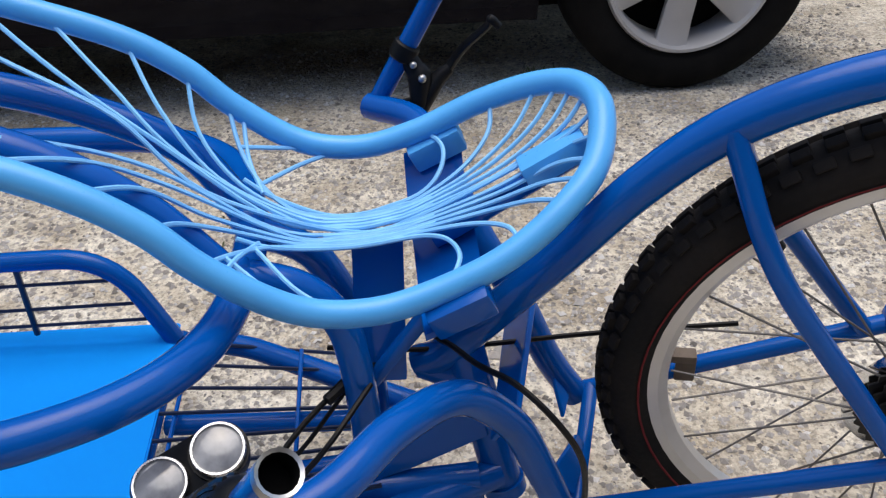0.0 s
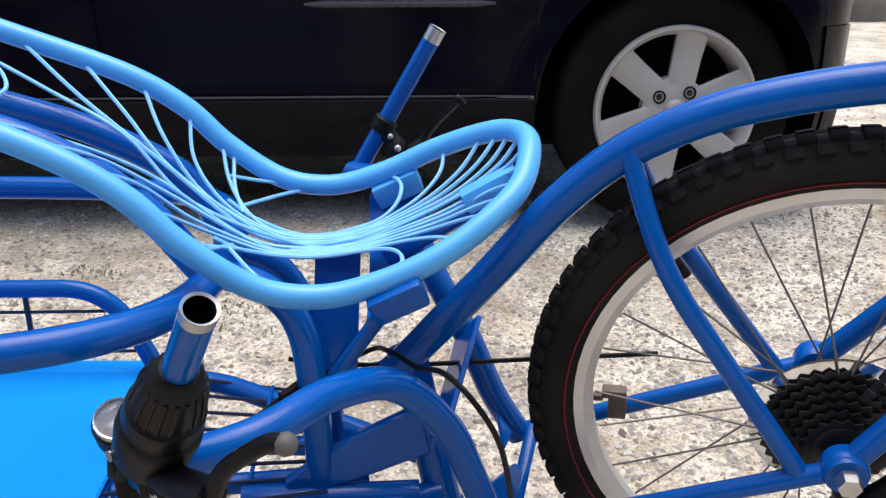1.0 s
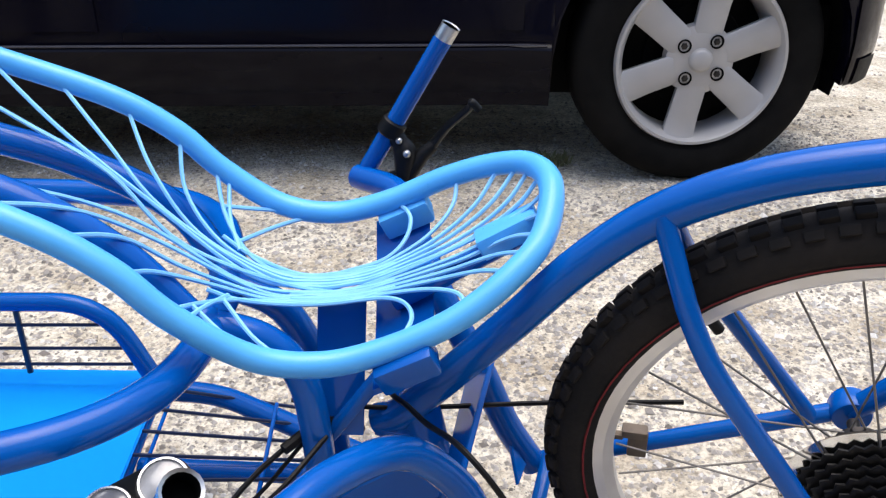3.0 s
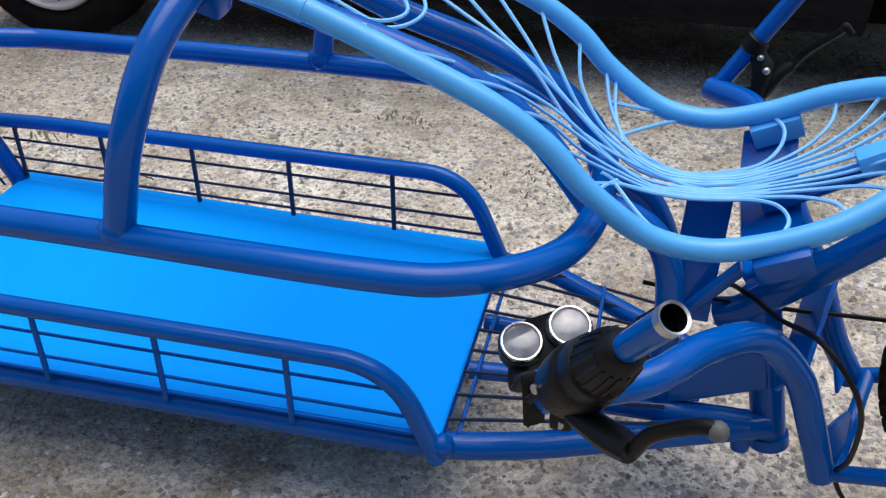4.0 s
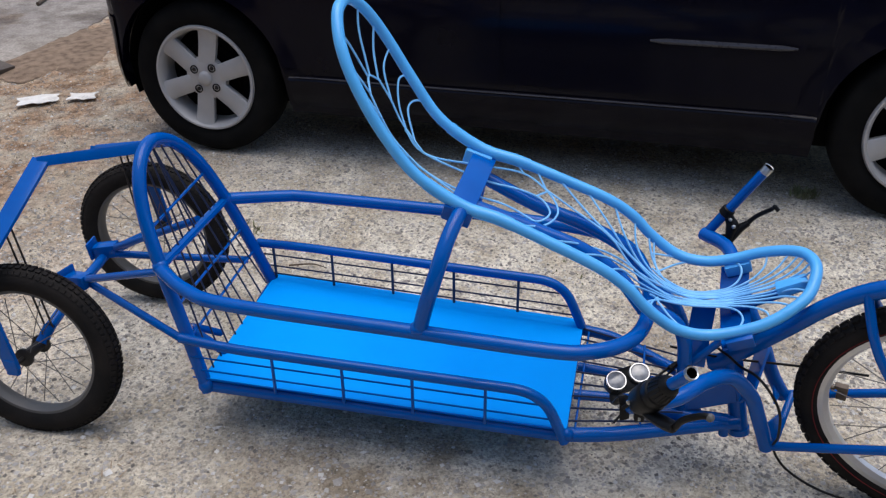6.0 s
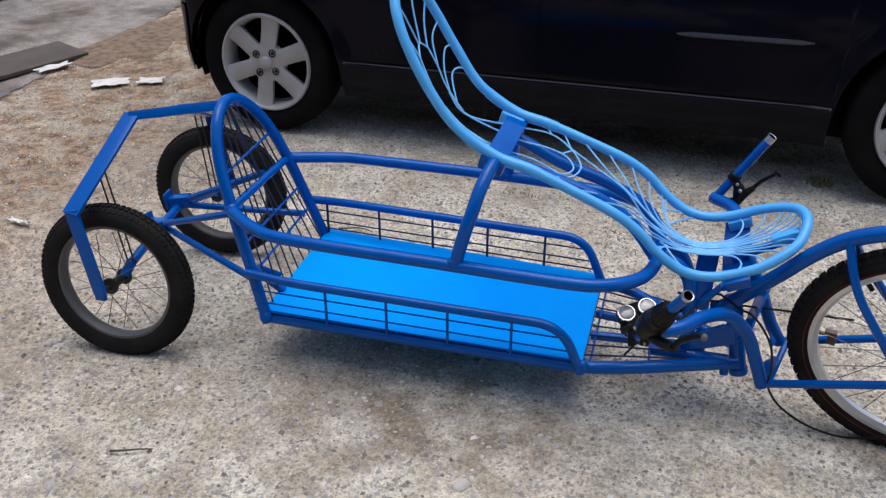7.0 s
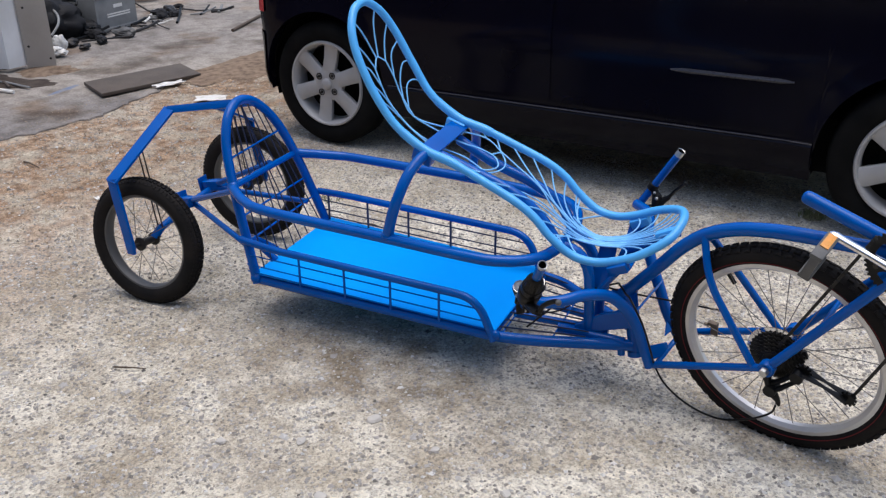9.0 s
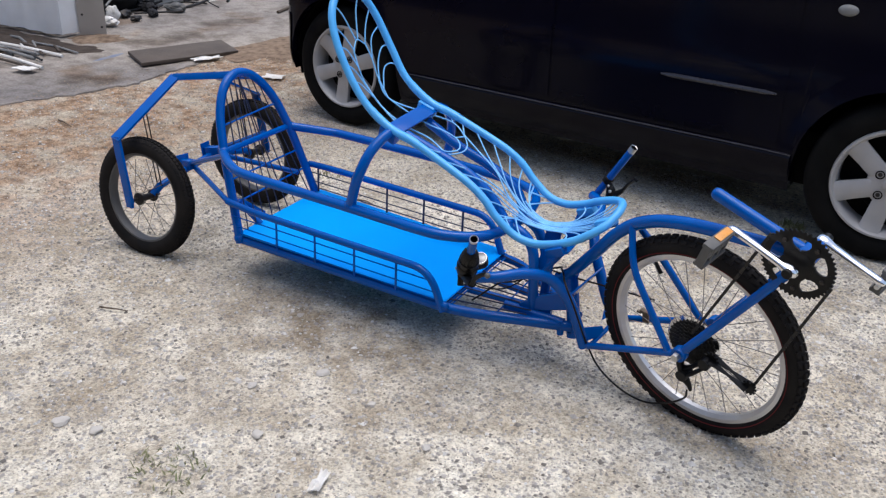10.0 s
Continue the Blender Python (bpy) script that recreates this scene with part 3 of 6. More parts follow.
ring = [rim_pt(i, 1) for i in range(len(SEAT))] + [rim_pt(i, -1) for i in range(len(SEAT) - 2, 0, -1)]
RIM = spline(ring, 8, True)
seat = tube("seat_frame", RIM, 0.0112, SKYBLUE, trike, "light blue lounger-shaped pipe seat frame", 16, closed=True)
for half in (RIM[86:103], RIM[-102:-85]):
    tube("rim_sleeve", half, 0.0124, SKYBLUE, seat, "", 16)
PROFILE = spline(SEAT, 20)
SAG = ((0, 0.0), (1, 0.006), (3, 0.018), (5, 0.017), (6.6, 0.026), (7, 0.028), (9, 0.023), (10, 0.028), (11, 0.036), (12.5, 0.044), (13.3, 0.044), (14, 0.036), (14.7, 0.028), (16, 0.012), (18, 0.0))


def seat_pt(u, f):
    """A place on the slung seat: u runs along the rim's side line from the front, f across from -1 to 1."""
    k = min(max(u, 0), 18) * 20
    i = min(int(k), len(PROFILE) - 2)
    q = PROFILE[i].lerp(PROFILE[i + 1], k - i)
    e = PROFILE[min(i + 3, len(PROFILE) - 1)] - PROFILE[max(i - 3, 0)]
    n = Vector((-e.z, e.x)).normalized()
    if n.y > 0:
        n = -n
    sag = float(np.interp(u, [a for a, _ in SAG], [b for _, b in SAG])) * (1 - f * f)
    v = q.y * (f + 0.12 * (1 - f * f))
    return Vector((q.x + n.x * sag, SEAT_Y + v, q.z + seat_tilt(u) * v + n.y * sag))


def cord(*uf, r=0.0021):
    pts = [seat_pt(u, f) for u, f in uf]
    tube("cord", spline(pts, 6), r, CORD, seat, sides=6)


def both(*uf):
    cord(*uf)
    cord(*[(u, -f) for u, f in uf])


# cords slung along the seat and fanning out to its rim
fan_front = {5: ((3.5, 0.36), (3.0, 0.62), (2.8, 0.98)), 4: ((3.4, 0.27), (2.6, 0.5), (1.9, 0.98)), 3: ((3.2, 0.22), (2.3, 0.42), (1.4, 0.97)), 2: ((3.0, 0.15), (2.0, 0.3), (1.0, 0.96)), 1: ((3.0, 0.07), (1.8, 0.15), (0.55, 0.9))}
fan_rear = {5: ((5.9, 0.21), (6.3, 0.34), (6.7, 0.62), (7.1, 0.98)), 4: ((5.9, 0.18), (6.6, 0.28), (7.3, 0.55), (7.9, 0.98)), 3: ((5.9, 0.14), (6.9, 0.24), (8.0, 0.48), (8.8, 0.98)), 2: ((6.0, 0.10), (7.5, 0.20), (8.8, 0.5), (9.5, 0.98)), 1: ((6.2, 0.06), (7.9, 0.16), (9.3, 0.46), (10.1, 0.98))}
for k in range(1, 6):
    mid = [(4.2, 0.042 * k), (4.7, 0.036 * k), (5.3, 0.036 * k)]
    both(*fan_front[k][::-1], *mid, *fan_rear[k])
for k in (1.5, 3.5):
    both((4.0, 0.046 * k), (4.4, 0.041 * k), (4.8, 0.037 * k), (5.2, 0.037 * k), (5.6, 0.039 * k))
cord((0.05, 0), (2.0, 0), (4.2, 0), (5.3, 0), (7.0, 0.02), (8.6, 0.18), (9.6, 0.42), (10.25, 0.64))
both((4.3, 0.19), (4.8, 0.20), (5.5, 0.20), (6.2, 0.30), (6.6, 0.36))
both((6.4, 0.38), (5.9, 0.78), (5.2, 0.99), (4.1, 1.0), (3.72, 0.75), (3.82, 0.45), (4.2, 0.26), (4.9, 0.20))
both((6.75, 0.66), (6.2, 0.87), (5.3, 1.0))
both((6.35, 0.30), (6.6, 0.6), (6.85, 0.98))
# back of the seat: two stems from a crown near the top, with side loops
both((16.5, 0.97), (15.7, 0.34), (14.7, 0.04))
both((15.6, 0.98), (15.0, 0.52), (14.5, 0.27))
both((14.8, 0.98), (14.55, 0.56), (14.0, 0.33))
both((14.1, 0.98), (14.15, 0.75), (13.8, 0.46), (13.3, 0.26))
both((13.1, 1.0), (13.55, 0.9), (13.6, 0.6), (13.1, 0.25))
cord((14.45, -0.28), (14.65, -0.1), (14.7, 0.0), (14.65, 0.1), (14.45, 0.28))
both((14.5, 0.27), (14.0, 0.32), (13.5, 0.29), (12.9, 0.23))
cord((13.4, 0.27), (12.9, 0.23), (11.7, 0.42), (10.8, 0.42), (10.3, 0.38), (10.05, 0.12), (10.15, -0.2), (10.4, -0.4), (11.0, -0.5), (11.8, -0.4), (12.9, -0.23), (13.4, -0.27))
cord((13.3, 0.28), (12.8, 0.27), (11.8, 0.72), (10.8, 0.8), (10.2, 0.6), (9.9, 0.25), (10.0, -0.2), (10.3, -0.55), (10.8, -0.9), (11.2, -1.0))
cord((13.3, -0.25), (12.7, -0.2), (12.0, -0.12), (11.0, -0.14), (10.3, -0.36))
cord((11.1, 1.0), (10.8, 0.8))
cord((10.6, 1.0), (10.25, 0.64))
cord((10.4, 0.40), (10.2, 0.62))

# what carries the seat
plate = box("seat_plate", (0.050, 0.200, 0.006), pose(-0.920, SEAT_Y, 0.636, 9, 20, 0), BLUE, trike, "flat blue cross plate under the seat")
for s in (-1, 1):
    box("clamp", (0.058, 0.030, 0.034), Matrix.Translation((-0.930, SEAT_Y + s * 0.099, 0.628 + s * 0.016)) @ pose(0, 0, 0, 8, 18, 0), SKYBLUE if s > 0 else BLUE, trike, "welded seat clamp block", 0.005)
tube("seat_post", spline([(-0.982, -0.036, 0.408), (-0.963, -0.035, 0.484), (-0.948, -0.022, 0.538), (-0.938, 0.006, 0.580), (-0.928, 0.048, 0.610), (-0.920, 0.085, 0.622)], 6), 0.0150, BLUE, trike)
tube("seat_post", spline([(-0.982, 0.489, 0.405), (-0.964, 0.482, 0.490), (-0.948, 0.455, 0.555), (-0.936, 0.405, 0.605), (-0.926, 0.335, 0.636), (-0.920, 0.285, 0.645)], 6), 0.0150, BLUE, trike)
tube("seat_brace", spline([(-0.915, 0.265, 0.608), (-0.80, 0.262, 0.555), (-0.695, 0.26, 0.520), (-0.605, 0.26, 0.470), (-0.56, 0.25, 0.405)], 6), 0.0150, BLUE, trike)
tube("seat_brace", spline([(-0.91, 0.13, 0.605), (-0.79, 0.14, 0.562), (-0.695, 0.14, 0.528), (-0.62, 0.142, 0.475), (-0.565, 0.145, 0.405)], 6), 0.0150, BLUE, trike)
tube("seat_column", spline([(-0.565, 0.15, 0.405), (-0.51, 0.15, 0.385), (-0.480, 0.15, 0.345), (-0.470, 0.15, 0.27), (-0.468, 0.16, 0.145)], 6), 0.0150, BLUE, trike)
tube("seat_column", spline([(-0.56, 0.235, 0.40), (-0.505, 0.23, 0.372), (-0.472, 0.23, 0.30), (-0.464, 0.23, 0.24), (-0.462, 0.225, 0.15)], 6), 0.0150, BLUE, trike)
box("support_plate", (0.046, 0.008, 0.145), pose(-0.447, 0.188, 0.335, -14, 3, 0), BLUE, trike, "upright flat blue plate", 0.0015)
bm = bmesh.new()
rows = []
for q in spline([(-0.386, 0.290, 0.446), (-0.386, 0.250, 0.410), (-0.385, 0.19, 0.391), (-0.385, 0.12, 0.378), (-0.384, 0.076, 0.388)], 6):
    rows.append([bm.verts.new(q + Vector((dx, 0, dz + 0.42 * dx))) for dx, dz in ((-0.027, -0.003), (0.027, -0.003), (0.027, 0.003), (-0.027, 0.003))])
for a, b in zip(rows, rows[1:]):
    for j in range(4):
        bm.faces.new((a[j], a[(j + 1) % 4], b[(j + 1) % 4], b[j]))
bm.faces.new(rows[0])
bm.faces.new(rows[-1][::-1])
bmesh.ops.recalc_face_normals(bm, faces=bm.faces)
part("cross_strap", bm, BLUE, trike, "curved flat blue strap under the seat")
for s in (-1, 1):
    box("seat_block", (0.052, 0.030, 0.026), pose(-0.383, SEAT_Y + s * 0.097, 0.425 + s * 0.026, 14, -24, 0), SKYBLUE if s > 0 else BLUE, trike, "painted steel block under the seat rim", 0.004)
tube("spine_bar", [(-0.395, 0.188, 0.402), (-0.375, 0.188, 0.412), (-0.262, 0.186, 0.478)], 0.011, BLUE, trike)
box("spine_sleeve", (0.060, 0.030, 0.022), pose(-0.290, 0.187, 0.470, 0, -28, 0), SKYBLUE, trike, "light blue sleeve on the spine bar", 0.004)
tube("diagonal_brace", [(-0.468, 0.17, 0.255), (-0.39, 0.155, 0.365)], 0.008, BLUE, trike)

# steering head between the seat and the front unit
tube("head_pipe", [(-0.374, 0.191, 0.292), (-0.337, 0.175, 0.112)], 0.0195, BLUE, trike, "upright steering head pipe", 18)
for h in (0.0, 1.0):
    q = Vector((-0.374, 0.191, 0.292)).lerp(Vector((-0.337, 0.175, 0.112)), h)
    tube("head_cup", [q + Vector((-0.0015, 0.0007, 0.007)), q - Vector((-0.0015, 0.0007, 0.007))], 0.0225, BLUE, trike, "", 18)
tube("head_stub", spline([F(-0.452, 0.0, -0.012), F(-0.425, 0.0, -0.022), F(-0.395, 0.0, -0.018)], 5), 0.0170, BLUE, trike, "", 16)
tube("steering_link", [(-0.55, 0.145, 0.152), (-0.366, 0.155, 0.146)], 0.0145, BLUE, trike)
tube("lug", [(-0.372, 0.150, 0.134), (-0.370, 0.150, 0.112)], 0.0105, BLUE, trike, "", 12)


def plate(name, pts, thick, label=""):
    """A flat cut plate through the points, of even thickness."""
    p = [Vector(q) for q in pts]
    n = (p[1] - p[0]).cross(p[2] - p[0]).normalized() * thick / 2
    bm = bmesh.new()
    a, b = [bm.verts.new(q + n) for q in p], [bm.verts.new(q - n) for q in p]
    bm.faces.new(a)
    bm.faces.new(b[::-1])
    for k in range(len(p)):
        bm.faces.new((a[k], b[k], b[(k + 1) % len(p)], a[(k + 1) % len(p)]))
    bmesh.ops.recalc_face_normals(bm, faces=bm.faces)
    bmesh.ops.bevel(bm, geom=list(bm.edges), offset=thick * 0.2, segments=1, affect="EDGES")
    return part(name, bm, BLUE, trike, label)


# web between the lower pipes and the head, a gusset under the arched pipe, folded plates at the heels
plate("web_plate", [(-0.505, 0.150, 0.150), (-0.505, 0.150, 0.172), (-0.440, 0.156, 0.215), (-0.365, 0.168, 0.245), (-0.352, 0.168, 0.190), (-0.430, 0.156, 0.168)], 0.014, "tapered blue web plate")
plate("cross_plate", [F(-0.376, -0.072, -0.034), F(-0.352, -0.072, 0.014), F(-0.346, 0.064, 0.036), F(-0.374, 0.064, -0.004)], 0.006, "flat blue plate between the two handlebars")
plate("heel_plate", [F(-0.324, -0.058, -0.094), F(-0.304, -0.058, -0.130), F(-0.290, 0.004, -0.138), F(-0.302, 0.004, -0.114)], 0.005, "folded blue plate between the handlebar heels")
plate("heel_lug", [F(-0.330, 0.056, -0.084), F(-0.312, 0.052, -0.112), F(-0.316, 0.022, -0.112)], 0.005)
tube("heel_bar", [F(-0.288, 0.070, -0.112), F(-0.300, -0.066, -0.150)], 0.0078, BLUE, trike, "", 10, flat=0.6)

# handlebars, fork and crank stays
def grip_line(s):
    """Foot and end of a handle: s is -1 for the gauges' side, 1 for the car's side."""
    return (F(-0.543, -0.280, 0.099), F(-0.430, -0.340, 0.296)) if s < 0 else (F(-0.547, 0.279, 0.092), F(-0.436, 0.323, 0.276))


for s in (-1, 1):
    bar = tube("handlebar", spline([F(-0.311, -0.066, -0.150) if s < 0 else F(-0.304, 0.068, -0.128), F(-0.335, s * 0.068, -0.07), F(-0.358 - 0.006 * (s > 0), s * 0.076, 0.0), F(-0.396 - 0.012 * (s > 0), s * 0.105, 0.066), F(-0.434 - 0.014 * (s > 0), s * 0.165, 0.098), F(-0.472 - 0.014 * (s > 0), s * 0.235, 0.108), F(-0.549, s * 0.279, 0.099)], 8), 0.0152, BLUE, trike, "bent blue pipe handlebar", 14)
    g0, g1 = grip_line(s)
    bare = 0.965 if s < 0 else 0.92
    tube("handle", [g0, g0.lerp(g1, bare)], 0.0112, BLUE, bar, "blue pipe handle", caps=False)
    bm = bmesh.new()
    sweep(bm, [g0.lerp(g1, bare), g1], 0.0113, 18, caps=False)
    d = (g1 - g0).normalized()
    sweep(bm, [g1 - d * 0.0006, g1 + d * 0.0004], [0.0094, 0.0113], 18, caps=False)
    part("bare_end", bm, STEEL, bar, "worn bare metal tube end")
    # inside of the tube end, its shade put in as near-black colour
    bm = bmesh.new()
    sweep(bm, [g1 - d * 0.0008, g1 - d * 0.019], 0.0095, 18)
    bmesh.ops.delete(bm, geom=[f for f in bm.faces if len(f.verts) > 4 and (f.calc_center_median() - g1).length < 0.004], context="FACES")
    part("bore", bm, DARK, bar, "open bore of the tube, coloured dark for its shade")
    tube("chain_stay", [F(-0.318, -0.066, -0.148) if s < 0 else F(-0.294, 0.070, -0.120), F(0.0, s * 0.08, 0.0)], 0.0095, BLUE, trike)
    tube("fender_strut", filleted([F(-0.202, s * 0.008, 0.262), F(-0.168, s * 0.052, 0.172), F(-0.036, s * 0.077, -0.012)], 0.07), 0.0092, BLUE, trike)
    tube("crank_stay", [F(0.0, s * 0.078, 0.0), F(0.236, s * 0.035, 0.335)], 0.0115, BLUE, trike)
    bm = bmesh.new()
    lathe(bm, [(0, -0.012), (0.018, -0.012), (0.020, -0.008), (0.020, 0.008), (0.018, 0.012), (0, 0.012)], 16)
    dropout = part("dropout", bm, BLUE, trike, m=FRONT @ Matrix.Translation((0, s * 0.080, 0)))
    bm = bmesh.new()
    lathe(bm, [(0, -0.010), (0.010, -0.010), (0.011, -0.006), (0.011, 0.006), (0, 0.006)], 6)
    part("axle_nut", bm, STEEL, dropout, "bright steel axle nut", m=Matrix.Translation((0, s * 0.016, 0)))
tube("fender_pipe", spline([F(-0.455, 0.0, -0.014), F(-0.428, 0.0, 0.002), F(-0.372, 0.0, 0.068), F(-0.316, 0.0, 0.136), F(-0.262, 0.0, 0.204), F(-0.205, 0.0, 0.257), F(-0.138, 0.0, 0.293), F(-0.065, 0.0, 0.314), F(0.012, 0.0, 0.326), F(0.115, 0.0, 0.335), F(0.235, 0.0, 0.345)], 8), 0.0168, BLUE, trike, "thick blue pipe arched over the front wheel", 16)
boom = [F(0.012, -0.012, 0.4325).lerp(F(0.243, 0.0, 0.350), f) for f in (0.0, 0.012, 0.03, 0.06, 1.0)]
tube("boom_pipe", boom, [0.006, 0.0115, 0.0142, 0.0150, 0.0150], BLUE, trike, "blue pipe stub above the cranks")
bm = bmesh.new()
lathe(bm, [(0, -0.036), (0.021, -0.036), (0.023, -0.03), (0.023, 0.03), (0.021, 0.036), (0, 0.036)], 20)
part("crank_shell", bm, BLUE, trike, m=FRONT @ Matrix.Translation((0.241, 0, 0.350)))
tube("stay_bridge", [F(0.10, -0.062, 0.150), F(0.10, 0.062, 0.150)], 0.006, BLUE, trike)

# chain set
bm = bmesh.new()
R_OUT, teeth = 0.083, 46
outer, inner = [], []
for i in range(teeth * 4):
    a = 2 * math.pi * i / (teeth * 4)
    r = R_OUT - (0.0, 0.0045, 0.0055, 0.001)[i % 4]
    outer.append([bm.verts.new((r * math.cos(a), y, r * math.sin(a))) for y in (-0.0016, 0.0016)])
    inner.append([bm.verts.new((0.064 * math.cos(a), y, 0.064 * math.sin(a))) for y in (-0.0016, 0.0016)])
for i in range(len(outer)):
    j = (i + 1) % len(outer)
    bm.faces.new((outer[i][0], outer[j][0], inner[j][0], inner[i][0]))
    bm.faces.new((outer[j][1], outer[i][1], inner[i][1], inner[j][1]))
    bm.faces.new((outer[i][1], outer[j][1], outer[j][0], outer[i][0]))
    bm.faces.new((inner[i][0], inner[j][0], inner[j][1], inner[i][1]))
ringplate = part("chainring", bm, BLACK, trike, "black toothed chainring with cut-outs", smooth=False, m=FRONT @ Matrix.Translation((0.241, -0.048, 0.350)))
bm = bmesh.new()
lathe(bm, [(0, -0.004), (0.034, -0.003), (0.034, 0.003), (0, 0.004)], 28)
part("spider_disc", bm, BLACK, ringplate)
for i in range(5):
    bm = bmesh.new()
    rows = []
    for r, hw in ((0.030, 0.020), (0.038, 0.0135), (0.047, 0.0115), (0.056, 0.0135), (0.0665, 0.025)):
        rows.append([bm.verts.new(p) for p in ((r, -0.0024, -hw), (r, -0.0024, hw), (r, 0.0024, hw), (r, 0.0024, -hw))])
    for a, b in zip(rows, rows[1:]):
        for k in range(4):
            bm.faces.new((a[k], a[(k + 1) % 4], b[(k + 1) % 4], b[k]))
    bmesh.ops.recalc_face_normals(bm, faces=bm.faces)
    part("spider_arm", bm, BLACK, ringplate, smooth=False, m=Matrix.Rotation(0.35 + i * 2 * math.pi / 5, 4, "Y"))
    bm = bmesh.new()
    lathe(bm, [(0, -0.006), (0.0045, -0.006), (0.0055, -0.003), (0.0055, 0.003), (0, 0.003)], 12)
    part("ring_bolt", bm, DARKSTEEL, ringplate, m=Matrix.Rotation(0.35 + i * 2 * math.pi / 5, 4, "Y") @ Matrix.Translation((0.060, 0, 0)))


def crank_arm(b, tip, lab):
    root = Vector((0.241, b, 0.350))
    tip = Vector(tip)
    d = tip - root
    bm = bmesh.new()
    line = [root + d * f for f in (-0.12, -0.105, -0.06, 0.0, 0.07, 0.16, 0.5, 0.88, 0.97, 1.04, 1.075)]
    sweep(bm, [FRONT @ p for p in line], [0.006, 0.012, 0.0175, 0.0195, 0.0175, 0.0135, 0.0108, 0.0112, 0.0125, 0.0105, 0.005], 16, flat=0.72)
    arm = part("crank_arm", bm, CHROME, trike, lab)
    bm = bmesh.new()
    lathe(bm, [(0, -0.006), (0.0105, -0.006), (0.0115, -0.003), (0.0115, 0.006), (0, 0.006)], 18)
    part("crank_bolt", bm, BLACK, arm, m=FRONT @ Matrix.Translation(root + Vector((0, -0.0145 if b < 0 else 0.0145, 0))))
    s = -1 if b < 0 else 1
    pm = FRONT @ Matrix.Translation(tip + Vector((-0.006, s * 0.064, -0.016))) @ Matrix.Rotation(radians(-70), 4, "Y")
    bm = bmesh.new()
    add_box(bm, (0.022, 0.086, 0.017), None, 0.004)
    pedal = part("pedal", bm, PEDALGREY, trike, "scuffed dark grey block pedal", m=pm)
    for x in (-0.027, 0.027):
        box("tread_block", (0.011, 0.090, 0.026), Matrix.Translation((x, 0, 0)), PEDALGREY, pedal, "", 0.004)
    for y in (-0.041, -0.014, 0.014, 0.041):
        box("pedal_rib", (0.056, 0.009, 0.019), Matrix.Translation((0, y, 0)), PEDALGREY, pedal, "", 0.002)
    tube("pedal_axle", [(0, -s * 0.066, 0), (0, s * 0.036, 0)], 0.0055, STEEL, pedal, sides=10)
    for x in (-0.0335, 0.0335):
        box("reflector", (0.003, 0.050, 0.017), Matrix.Translation((x, -s * 0.014, 0)), REFLECTOR, pedal, "amber reflector strip", 0.0005)


crank_arm(-0.078, (0.105, -0.078, 0.398), "polished crank arm")
crank_arm(0.066, (0.372, 0.066, 0.300), "polished crank arm")


def chain(p, q, name):
    bm = bmesh.new()
    p, q = Vector(p), Vector(q)
    n = max(3, int((q - p).length / 0.0127))
    rot = (q - p).to_track_quat("X", "Z").to_matrix().to_4x4()
    for i in range(n):
        c = p.lerp(q, (i + 0.5) / n)
        add_box(bm, (0.0115, 0.003 if i % 2 else 0.006, 0.0068), Matrix.Translation(c) @ rot)
    part(name, bm, OILY, trike, "oily dark bicycle chain", smooth=False, m=FRONT)


chain((0.184, -0.055, -0.018), (0.318, -0.048, 0.322), "chain")
chain((0.012, -0.050, 0.052), (0.176, -0.048, 0.402), "chain")

# sprockets, disc and derailleur at the front hub
bm = bmesh.new()
lathe(bm, [(0, -0.024), (0.030, -0.024), (0.024, -0.056), (0.016, -0.058), (0, -0.058)], 24)
cassette = part("cassette", bm, OILY, trike, "stepped dark sprocket cassette", m=FRONT)
for i in range(6):
    r, y, teeth = 0.067 - 0.0066 * i, -0.027 - 0.0052 * i, 32 - 3 * i
    rim_pts = [((r - (0.0, 0.0045)[k % 2]) * math.cos(math.pi * k / teeth), (r - (0.0, 0.0045)[k % 2]) * math.sin(math.pi * k / teeth)) for k in range(2 * teeth)]
    bm = bmesh.new()
    rows = [[bm.verts.new((x, yy, z)) for x, z in rim_pts] for yy in (y, y - 0.002)]
    for k in range(2 * teeth):
        bm.faces.new((rows[0][k], rows[0][(k + 1) % (2 * teeth)], rows[1][(k + 1) % (2 * teeth)], rows[1][k]))
    bm.faces.new(rows[0])
    bm.faces.new(rows[1][::-1])
    bmesh.ops.recalc_face_normals(bm, faces=bm.faces)
    part("sprocket", bm, OILY, cassette, smooth=False)
bm = bmesh.new()
lathe(bm, [(0.012, -0.0215), (0.073, -0.019), (0.075, -0.020), (0.073, -0.0215), (0.012, -0.023)], 40)
part("spoke_guard", bm, CHROME, trike, "bright round spoke guard", m=FRONT)
bm = bmesh.new()
sweep(bm, spline([(0.002, -0.078, -0.006), (0.004, -0.080, -0.035), (0.016, -0.078, -0.062)], 5), [0.008, 0.010, 0.012, 0.013, 0.013, 0.012, 0.012, 0.013, 0.014, 0.015, 0.014], 12, flat=0.7)
sweep(bm, [(0.014, -0.094, -0.058), (0.014, -0.060, -0.058)], [0.015, 0.015], 16)
for dz in (0.0, 0.020):
    sweep(bm, [(0.012, -0.086 + dz * 0.4, -0.062 + dz), (0.038, -0.082 + dz * 0.4, -0.042 + dz), (0.066, -0.074 + dz * 0.4, -0.014 + dz)], [0.008, 0.0095, 0.008], 10, flat=0.6)
sweep(bm, [(0.068, -0.086, 0.002), (0.068, -0.052, 0.002)], [0.015, 0.015], 16)
